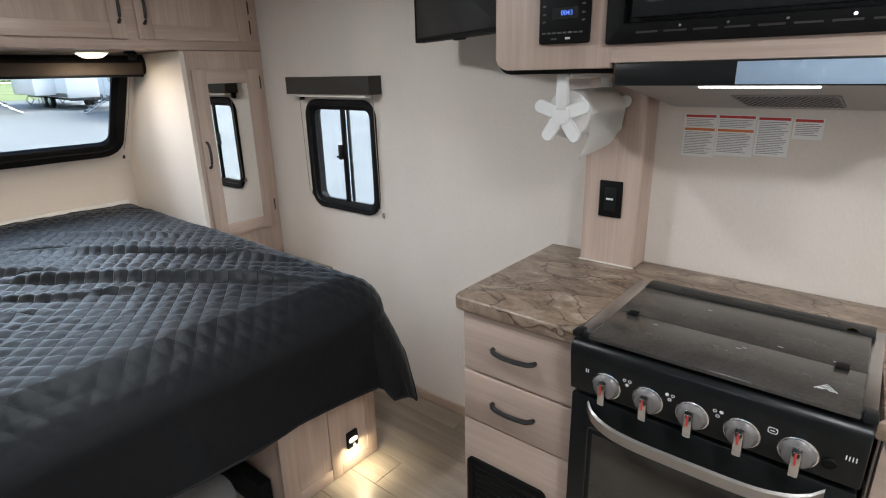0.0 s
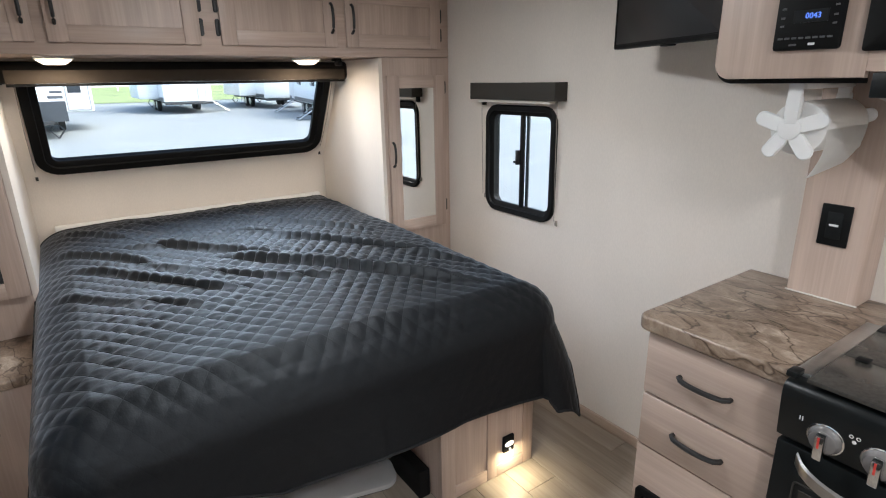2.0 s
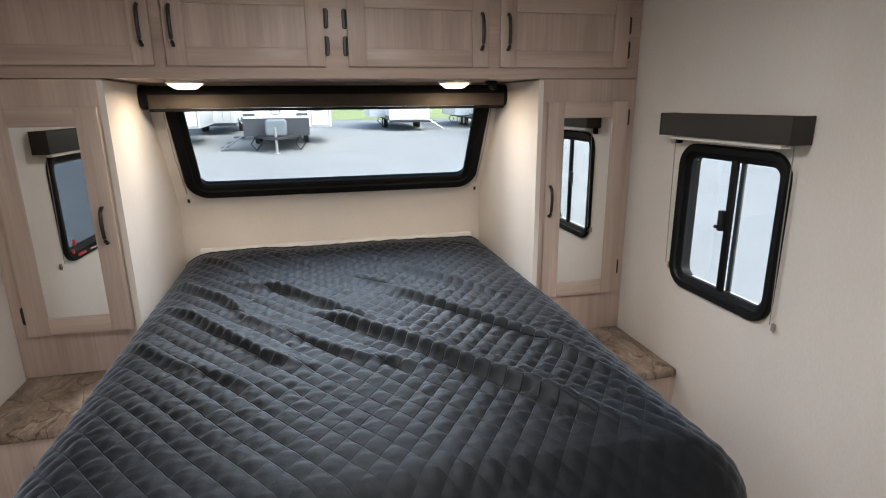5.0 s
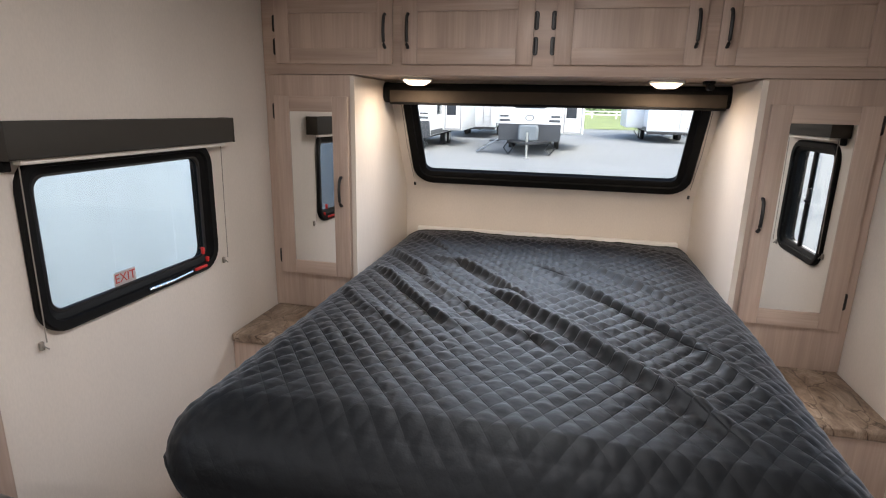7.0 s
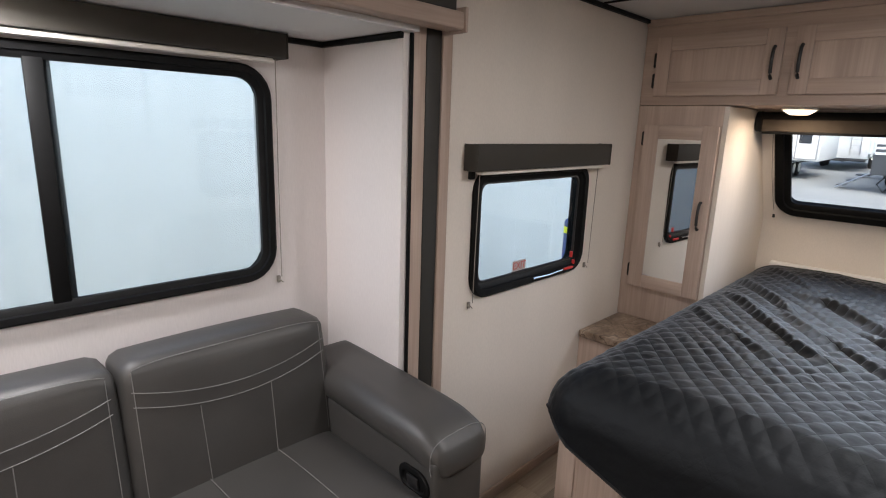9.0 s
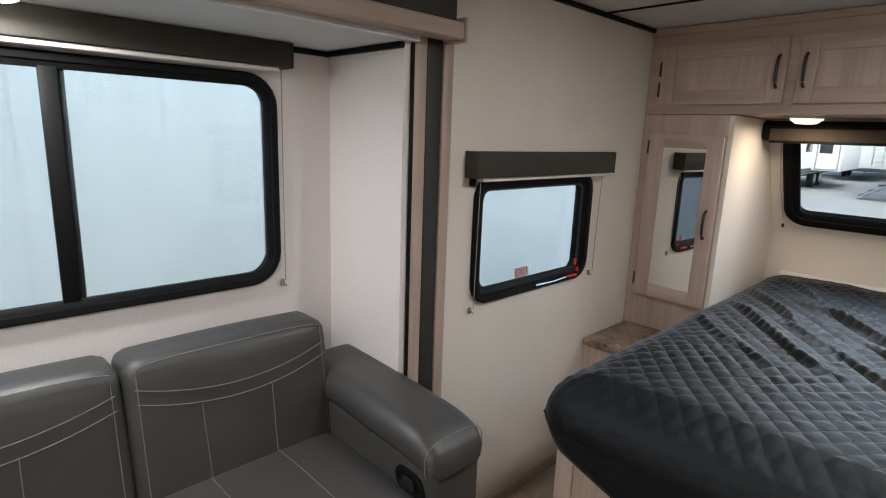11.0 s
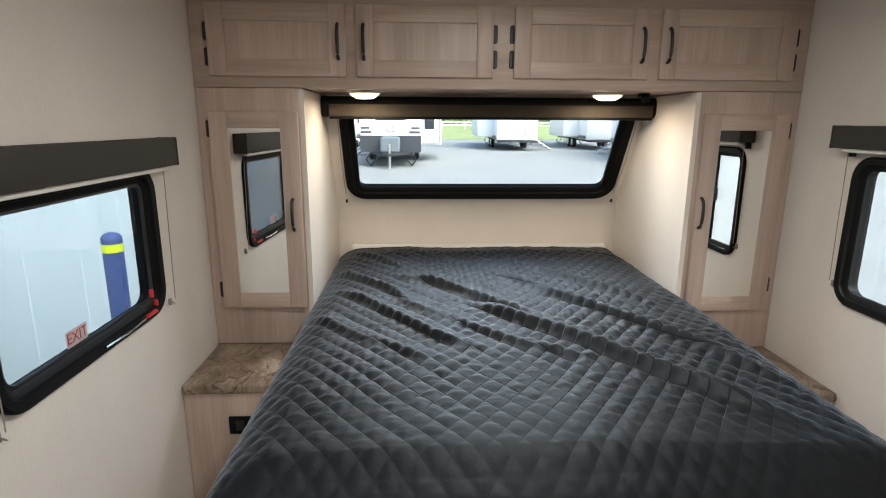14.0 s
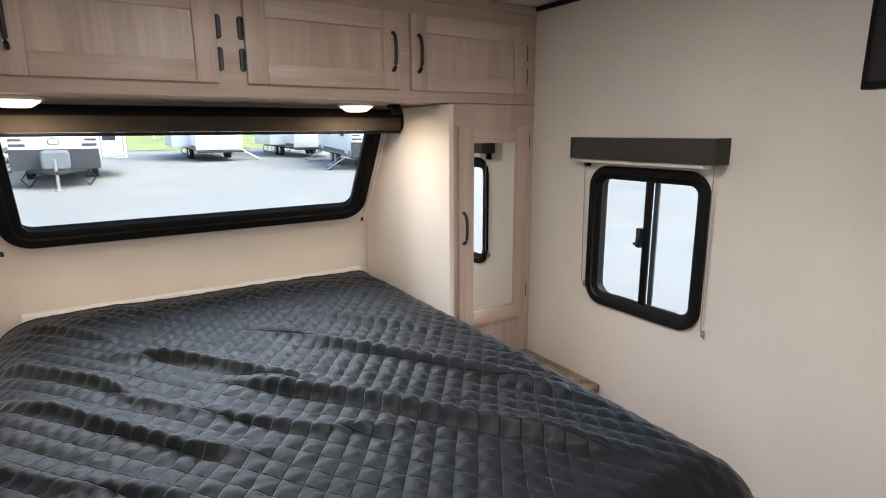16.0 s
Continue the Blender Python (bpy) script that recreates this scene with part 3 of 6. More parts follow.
# ---- windows ----
def window(name, m, a, b, w, h, r, label, fw=0.05, mullions=(), sash=False, glass=None, bar=0.016):
    """A window in the plane m, centred at (a, b): black frame, rounded panes, mullions."""
    mm = m @ Matrix.Translation((a, b, 0))
    win = new(name)
    win.location = mm.translation
    tagged(win, label, "window", kind="structure")
    part("window_frame", loft(B(), w, h, r, [(0.0, 0.001), (0.0, 0.014), (0.006, 0.019), (fw * 0.55, 0.016), (fw * 0.6, 0.006), (fw - 0.006, 0.002), (fw, -0.003), (fw, -0.017), (fw - 0.014, -0.017), (fw - 0.014, -0.05), (0.0, -0.05)], mm), BLACK, win)
    if sash:
        part("sash", loft(B(), w - 2 * fw + 0.012, h - 2 * fw + 0.012, r * 0.6, [(0, -0.010), (0, -0.002), (0.009, -0.002), (0.012, -0.006), (0.012, -0.010)], mm), BLACK_M, win)
    edges = [-w / 2 + fw - 0.004, *mullions, w / 2 - fw + 0.004]
    for e in mullions:
        bm = B()
        box(bm, e - bar, e + 0.010, -h / 2 + fw - 0.006, h / 2 - fw + 0.006, -0.0105, 0.001, 0.002)
        bm.transform(mm)
        part("mullion", bm, BLACK, win)
        bm = box(B(), e + 0.008, e + 0.027, -h / 2 + fw - 0.006, h / 2 - fw + 0.006, -0.024, -0.0165, 0.002)
        bm.transform(mm)
        part("sash_stile", bm, GREYCAP, win, "grey stile of the rear pane")
    for p, q in zip(edges, edges[1:]):
        bm = box(B(), p, q, -h / 2 + fw - 0.004, h / 2 - fw + 0.004, -0.0155, -0.0125)
        bm.transform(mm)
        pane = part("pane", bm, glass or GLASS, win)
        pane.visible_shadow = False
    return win


def at(m, x, y, z):
    return m @ Vector((x, y, z))


win_r = window("window_1", RIGHT, 0.5725, 1.100, 0.477, 0.522, 0.078, "black-framed slider window with two panes", 0.047, (0.016,))
bm = box(B(), 0.552, 0.571, W - 0.012, W + 0.006, 1.085, 1.155, 0.004)
cyl(bm, (0.556, W - 0.014, 1.10), 0.006, 0.014, "y", n=12)
part("latch", bm, BLACK_M, win_r)
win_l = window("window_2", LEFT, -0.795, 1.10, 0.74, 0.462, 0.08, "black-framed emergency exit window with red latches", 0.05, (), True, TINT)
win_f = window("window_3", FRONT, 0.0, 0.325, 1.424, 0.57, 0.10, "wide black-framed front window with rounded corners", 0.068)
win_s = window("window_4", SLIDEM, -2.276, 1.295, 1.188, 0.668, 0.10, "wide black-framed slide-out window", 0.039, (0.012,), False, TINT, 0.030)

# exit window latches, tie bar and label
for x0, z0 in ((0.512, 0.945), (0.490, 0.905)):
    part("latch", box(B(), x0 - 0.005, x0 + 0.005, -W + 0.004, -W + 0.016, z0 - 0.014, z0 + 0.012, 0.003), REDPL, win_l, "red plastic latch")
part("latch", box(B(), 0.51, 0.575, -W + 0.012, -W + 0.026, 0.884, 0.894, 0.004), REDPL, win_l, "red latch lever")
part("tie_bar", tube(B(), [(0.80, -W + 0.02, 0.888), (0.70, -W + 0.028, 0.889), (0.60, -W + 0.026, 0.892)], 0.005, 8), CHROME, win_l, "silver latch bar")


def flat_text(name, body, size, m, material, parent):
    cu = bpy.data.curves.new(name, "FONT")
    cu.body, cu.size, cu.extrude, cu.align_x, cu.align_y = body, size, 0.0003, "CENTER", "CENTER"
    tmp = bpy.data.objects.new("tmp", cu)
    scene.collection.objects.link(tmp)
    bpy.context.view_layer.update()
    me = bpy.data.meshes.new_from_object(tmp.evaluated_get(bpy.context.evaluated_depsgraph_get()))
    bpy.data.objects.remove(tmp)
    me.transform(m)
    me.transform(Matrix.Translation(-where(parent)))
    me.materials.append(material)
    o = new(name, me)
    o.parent = parent
    return o


lab = basis((0.855, -W - 0.0122, 0.945), (-1, 0, 0), (0, 0, 1))
label_p = part("exit_label", slab(B(), 0.085, 0.042, 0.003, 0.0008, lab), mat("pale_label", (0.55, 0.50, 0.50), 0.5, var=0.04, scale=30), win_l, "small pale sticker with red letters")
flat_text("lettering", "EXIT", 0.040, lab @ Matrix.Translation((0, 0, 0.0014)), RED, label_p)


# ---- roller shades ----
def shade(m, a0, a1, b0, b1, depth, label, cords):
    c = at(m, (a0 + a1) / 2, b1, 0)
    sh = thing("roller_shade", c, label, "shade", "window shades")
    bm = box(B(), a0 + 0.004, a1 - 0.004, b0, b1, 0.002, depth, 0.004)
    bm.transform(m)
    part("valance", bm, SHADE_M, sh)
    for a in (a0, a1 - 0.004):
        bm = box(B(), a, a + 0.004, b0 - 0.001, b1 + 0.001, 0.002, depth + 0.001, 0.0015)
        bm.transform(m)
        part("end_cap", bm, SHADE_M, sh)
    bm = box(B(), a0 + 0.04, a1 - 0.04, b0 - 0.014, b0 - 0.0005, depth * 0.35, depth * 0.8, 0.004)
    bm.transform(m)
    part("bottom_rail", bm, WHITE_TRIM, sh, "pale bottom rail")
    bm = box(B(), a0 + 0.02, a0 + 0.042, b0 - 0.03, b0 + 0.002, 0.004, depth * 0.3, 0.003)
    bm.transform(m)
    part("bracket", bm, BLACK, sh)
    for ca, cb in cords:
        bm = tube(B(), [at(m, ca, b0, 0.03), at(m, ca, (b0 + cb) / 2, 0.026), at(m, ca + 0.002, cb + 0.012, 0.022)], 0.0016)
        box_b = box(B(), ca - 0.006, ca + 0.006, cb - 0.012, cb + 0.012, 0.001, 0.010, 0.003)
        box_b.transform(m)
        tie = part("cord", bm, CORD, sh, "thin pale cord")
        part("cord_hook", tube(box_b, [at(m, ca, cb, 0.012), at(m, ca + 0.012, cb - 0.012, 0.014)], 0.002), CORD, tie)
    return sh


shade(RIGHT, 0.288, 0.856, 1.387, 1.462, 0.076, "charcoal roller shade cassette above the slider window", [(0.322, 0.900), (0.828, 0.850)])
shade(LEFT, -1.216, -0.346, 1.328, 1.414, 0.064, "charcoal roller shade cassette above the exit window", [(-1.165, 0.853), (-0.385, 0.875)])
shade(SLIDEM, -2.95, -1.657, 1.648, 1.719, 0.08, "charcoal roller shade cassette above the sofa window", [(-1.674, 0.952)])

fs = thing("roller_shade", (-0.42, 0, 1.585), "dark rounded roller shade across the front window", "shade", "window shades")
bm = loft(B(), 0.115, 0.088, 0.034, [(0, 0.0), (0, 1.50)], basis((-0.415, -0.75, 1.536), (-1, 0, 0), (0, 0, 1)), False, True)
part("roller_cover", bm, SHADE_K, fs, "black roller cover")
for s in (-1, 1):
    part("end_cap", loft(B(), 0.122, 0.094, 0.036, [(0.003, 0), (0, 0.003), (0, 0.018), (0.004, 0.021)], basis((-0.415, s * 0.76 - 0.0105, 1.536), (-1, 0, 0), (0, 0, 1)), False, True), BLACK, fs)
part("fabric_band", box(B(), -0.356, -0.349, -0.735, 0.735, 1.492, 1.545, 0.002), SHADE_B, fs, "brown fabric band")
part("bottom_rail", box(B(), -0.362, -0.350, -0.735, 0.735, 1.480, 1.4915, 0.003), BLACK, fs)
for s in (-1, 1):
    tie = part("cord", tube(B(), [(-0.47, s * 0.715, 1.49), (-0.60, s * 0.722, 1.28), (-0.765, s * 0.722, 1.065)], 0.0016), CORD, fs, "thin pale cord")
    part("cord_hook", box(B(), -0.772, -0.760, s * 0.722 - 0.006, s * 0.722 + 0.006, 1.045, 1.068, 0.002), BLACK_M, tie)


# ---- joinery ----
def bar_pull(p, q, out, parent, r=0.0064):
    """A curved black bar handle from p to q that stands out along out."""
    p, q, out = Vector(p), Vector(q), Vector(out)
    pts = []
    for k in range(13):
        u = k / 12
        pts.append(p.lerp(q, u) + out * (0.006 + 0.021 * math.sin(math.pi * u) ** 0.36))
    bm = tube(B(), pts, r, 8)
    for e in (p, q):
        tmp = bmesh.new()
        bmesh.ops.create_cone(tmp, cap_ends=True, segments=10, radius1=r * 0.9, radius2=r * 0.9, depth=0.010)
        add(bm, tmp, Matrix.Translation(e + out * 0.005) @ out.to_track_quat("Z", "Y").to_matrix().to_4x4())
    return part("handle", bm, BLACK_M, parent, "curved black bar handle")


def shaker(parent, y0, y1, z0, z1, x=0.0, stile=0.062, rail=0.06, mirror=False):
    """A shaker door on the plane x, facing +x: two stiles, two rails and a recessed panel or mirror."""
    d = part("door", box(B(), x + 0.001, x + 0.010, y0 + 0.01, y1 - 0.01, z0 + 0.01, z1 - 0.01), WOOD_Z, parent, "mirror door" if mirror else "")
    part("stile", box(B(), x + 0.001, x + 0.019, y0, y0 + stile, z0, z1, 0.0022), WOOD_Z, d)
    part("stile", box(B(), x + 0.001, x + 0.019, y1 - stile, y1, z0, z1, 0.0022), WOOD_Z, d)
    part("rail", box(B(), x + 0.001, x + 0.0187, y0 + stile, y1 - stile, z0, z0 + rail, 0.0018), WOOD_Y, d)
    part("rail", box(B(), x + 0.001, x + 0.0187, y0 + stile, y1 - stile, z1 - rail, z1, 0.0018), WOOD_Y, d)
    if mirror:
        part("mirror", box(B(), x + 0.0105, x + 0.0135, y0 + stile, y1 - stile, z0 + rail, z1 - rail), MIRROR, d, "clear mirror")
    return d


def hinge(parent, y, z, x=0.0, s=1):
    bm = slab(B(), 0.018, 0.066, 0.0085, 0.006, basis((x + 0.0005, y, z), (0, 1, 0), (0, 0, 1)))
    cyl(bm, (x + 0.008, y + s * 0.006, z), 0.0045, 0.058, "z", n=10)
    part("hinge", bm, BLACK_M, parent, "black surface hinge")


# overhead cabinet: one carcase with four doors
oc = thing("overhead_cabinet", (0, 0, 1.592), "pale oak overhead cabinet with four shaker doors above the bed", "cabinet")
part("body", box(B(), -0.43, 0.0, -W + 0.002, W - 0.002, 1.592, CEILZ - 0.002, 0.002), WOOD_Y, oc)
doors = ((-1.112, -0.607, 1), (-0.567, -0.055, -1), (0.025, 0.540, 1), (0.588, 1.117, -1))
for y0, y1, side in doors:
    d = shaker(oc, y0, y1, 1.632, 1.886)
    yh = y1 - 0.027 if side > 0 else y0 + 0.027
    bar_pull((0.019, yh, 1.694), (0.019, yh, 1.816), (1, 0, 0), d)
    ye = y0 - 0.008 if side > 0 else y1 + 0.008
    for zz in (1.700, 1.790):
        hinge(d, ye, zz, 0.0, side)
part("face_moulding", box(B(), 0.0005, 0.012, -W + 0.002, W - 0.002, 1.936, CEILZ - 0.003, 0.003), WOOD_Y, oc)

# wardrobes either side of the bed
for s in (-1, 1):
    zb, zd, mb = (0.562, 0.727, 0.060) if s < 0 else (0.514, 0.690, 0.063)
    ya, yb = (-W + 0.002, -NOOK) if s < 0 else (NOOK - 0.02, W - 0.002)
    wd = thing("wardrobe", (0, s * 0.97, zb), "tall pale oak wardrobe with a mirror door beside the bed", "wardrobe", "wardrobes beside the bed")
    part("body", box(B(), -0.40, 0.0, ya, yb, zb, 1.590, 0.003), WOOD_Z, wd)
    y0, y1 = (-1.131, -0.795) if s < 0 else (0.790, 1.139)
    d = shaker(wd, y0, y1, zd, 1.503, 0.0, 0.069, 0.062, True)
    yh = -0.828 if s < 0 else 0.808
    bar_pull((0.019, yh, 1.050), (0.019, yh, 1.172), (1, 0, 0), d)
    for zz in (0.80, 1.44):
        hinge(wd, y0 - 0.007 if s < 0 else y1 + 0.007, zz, 0.0, -s)
    if s < 0:
        # this door stands slightly ajar
        pin = Vector((0.0, y0, 0.0)) - where(wd)
        d.matrix_basis = Matrix.Translation(pin) @ Matrix.Rotation(radians(-1.9), 4, "Z") @ Matrix.Translation(-pin)
    # side panel of the nook, cut to the leaning wall
    bm = B()
    yin, yout = (ya, yb)[s < 0], (ya, yb)[s < 0] + s * 0.018
    prof = [(0.002, zb), (-0.775, zb), (-0.775, 1.04), (-0.775 + LEAN_S * 0.25, 1.29), (-0.775 + LEAN_S * 0.545, 1.585), (0.002, 1.585)]
    fa = [bm.verts.new((px, yin - s * 0.002, pz)) for px, pz in prof]
    fb = [bm.verts.new((px, yout, pz)) for px, pz in prof]
    bm.faces.new(fa)
    bm.faces.new(fb[::-1])
    for k in range(len(prof)):
        bm.faces.new((fa[k], fa[(k + 1) % 6], fb[(k + 1) % 6], fb[k]))
    part("side_panel", bm, PANEL, wd, "pale panel facing the bed")

# step-like bedside ledges
for s in (-1, 1):
    zt, xf = (0.560, 0.374) if s < 0 else (0.514, 0.43)
    y0, y1 = (-W + 0.002, -0.60) if s < 0 else (0.60, W - 0.002)
    ns = thing("bedside_ledge", (0.18, s * 0.9, FLOOR), "low pale oak bedside ledge with a marbled laminate top", "nightstand", "bedside ledges")
    part("body", box(B(), -0.40, xf - 0.012, y0, y1, FLOOR, zt - 0.037, 0.002), WOOD_Z, ns)
    part("top", box(B(), -0.40, xf, y0, y1, zt - 0.036, zt, 0.009, 3), STONE, ns, "brown marbled laminate top")
out = thing("power_socket", (0.37, -0.985, 0.40), "small black power socket on the ledge front", "socket")
part("plate", box(B(), 0.3625, 0.370, -1.025, -0.945, 0.365, 0.435, 0.004), BLACK, out)
part("socket", box(B(), 0.3705, 0.373, -1.0, -0.97, 0.38, 0.42, 0.001), BLACK_M, out)

# puck lamps
for yy in (-0.561, 0.464):
    pl = thing("puck_lamp", (-0.195, yy, 1.591), "round warm-lit puck lamp under the cabinet", "lamp", "puck lamps")
    bm = cyl(B(), (-0.195, yy, 1.586), 0.068, 0.010, "z", n=40, bevel=0.002)
    part("rim", bm, WHITEPL, pl)
    bm = cyl(B(), (-0.195, yy, 1.5710), 0.036, 0.020, "z", 0.064, n=40, bevel=0.007)
    part("lens", bm, LENS, pl, "glowing warm lens")
sn = thing("motion_sensor", (-0.19, 0.62, 1.591), "small black sensor under the cabinet", "sensor")
part("bracket", box(B(), -0.21, -0.17, 0.60, 0.64, 1.578, 1.591, 0.003), BLACK, sn)
part("eye", cyl(B(), (-0.165, 0.62, 1.567), 0.013, 0.05, "x", n=16, bevel=0.003), BLACK, sn)
# the two rear fittings are additions that go with the fill lamps
for xx, yy in ((1.08, 0.0), (3.0, -0.15), (4.2, 0.1)):
    cl = thing("ceiling_lamp", (xx, yy, CEILZ), "unseen round white ceiling lamp, lit", "lamp", "ceiling lamps")
    part("rim", cyl(B(), (xx, yy, CEILZ - 0.010), 0.115, 0.020, "z", n=40, bevel=0.004), WHITEPL, cl)
    part("lens", cyl(B(), (xx, yy, CEILZ - 0.029), 0.085, 0.018, "z", 0.10, n=40, bevel=0.004), CLENS, cl, "glowing lens")
cl = thing("ceiling_lamp", (2.40, -1.36, SLIDE_Z), "small round ceiling lamp in the slide-out, lit", "lamp")
part("rim", cyl(B(), (2.40, -1.36, SLIDE_Z - 0.006), 0.075, 0.012, "z", n=40, bevel=0.003), WHITEPL, cl)
part("lens", cyl(B(), (2.40, -1.36, SLIDE_Z - 0.019), 0.055, 0.013, "z", 0.066, n=40, bevel=0.003), CLENS, cl, "glowing lens")


# ---- bed ----
bb = thing("bed_base", (0.3, 0, FLOOR), "pale oak platform base of the bed", "bed base")
part("platform", box(B(), -0.76, 1.10, -0.755, 0.745, 0.50, 0.56, 0.003), WOOD_Y, bb)
for y0, y1 in ((-0.785, -0.40), (0.315, 0.765)):
    part("side_box", box(B(), 0.38, 1.118, y0 + 0.004, y1 - 0.004, FLOOR, 0.499, 0.002), WOOD_Z, bb)
    d = part("front_panel", box(B(), 1.119, 1.128, y0 + 0.02, y1 - 0.02, FLOOR + 0.002, 0.498), WOOD_Z, bb)
    ym = y1 - 0.215 if y0 > 0 else y0 + 0.19
    for p, q in ((y0, y0 + 0.062), (ym - 0.02, ym + 0.028), (y1 - 0.05, y1)):
        part("stile", box(B(), 1.119, 1.136, p, q, FLOOR + 0.002, 0.498, 0.002), WOOD_Z, d)
    for p, q in ((FLOOR + 0.002, FLOOR + 0.052), (0.45, 0.498)):
        part("rail", box(B(), 1.119, 1.1355, y0 + 0.062, ym - 0.02, p, q, 0.002), WOOD_Y, d)
        part("rail", box(B(), 1.119, 1.1355, ym + 0.028, y1 - 0.05, p, q, 0.002), WOOD_Y, d)
nl = thing("night_light", (1.135, 0.635, 0.10), "small black square night light, lit, on the bed base", "lamp")
part("plate", box(B(), 1.1285, 1.142, 0.607, 0.663, 0.068, 0.140, 0.006), BLACK, nl)
part("lens", slab(B(), 0.042, 0.020, 0.009, 0.002, basis((1.1422, 0.635, 0.105), (0, 1, 0), (0, 0, 1))), NLENS, nl, "glowing lens")
part("eye", cyl(B(), (1.144, 0.637, 0.083), 0.006, 0.004, "x", n=12), WHITEPL, nl)
bx = thing("floor_box", (1.0, 0.22, FLOOR), "black floor box under the bed", "box")
part("body", box(B(), 0.72, 1.06, 0.265, 0.312, FLOOR, 0.09, 0.004), BLACK, bx)
tl = thing("table_foot", (0.8, 0.0, FLOOR), "pale grey table foot lying under the bed", "table foot")
part("plate", slab(B(), 0.62, 0.20, 0.06, 0.018, basis((0.79, -0.04, FLOOR + 0.012), (0.25, 1, 0), (-1, 0.25, 0))), GREYBOARD, tl)
part("edge", slab(B(), 0.60, 0.18, 0.05, 0.012, basis((0.79, -0.04, FLOOR), (0.25, 1, 0), (-1, 0.25, 0))), SEAL, tl)
mt = single("mattress", box(B(), -0.768, 1.14, -0.69, 0.655, 0.562, 0.776, 0.06, 4), SHEET, (0.2, 0, 0.562), "white mattress edge showing behind the quilt", "mattress")

part("piping", box(B(), -0.782, -0.744, -0.70, 0.70, 0.76, 0.814, 0.008, 3), SHEET, mt, "white sheet edge")

# quilt: laid over the mattress, hanging at the foot and the sides, sewn in diamonds, with long folds
RIDGES = (
    (((-0.63, -0.68), (-0.40, -0.51), (-0.18, -0.39)), 0.017, 0.026),
    (((-0.30, -0.74), (-0.07, -0.58), (0.09, -0.45), (0.26, -0.37)), 0.026, 0.026),
    (((-0.15, -0.48), (0.00, -0.28), (0.15, -0.14), (0.31, -0.06), (0.50, 0.10)), 0.026, 0.027),
    (((0.22, -0.20), (0.38, -0.05), (0.54, 0.09), (0.80, 0.28), (0.98, 0.44), (1.14, 0.58)), 0.030, 0.032),
    (((0.05, -0.68), (0.22, -0.53), (0.41, -0.41), (0.56, -0.30), (0.71, -0.11)), 0.022, 0.028),
    (((0.20, -0.42), (0.34, -0.31), (0.64, -0.03), (0.79, 0.20)), 0.015, 0.026),
    (((-0.16, -0.04), (0.06, 0.12), (0.32, 0.27), (0.63, 0.50), (0.93, 0.67)), 0.028, 0.030),
    (((-0.30, 0.13), (-0.02, 0.34), (0.28, 0.56)), 0.015, 0.024),
    (((0.30, -0.74), (0.56, -0.52), (0.80, -0.25)), 0.011, 0.028),
)


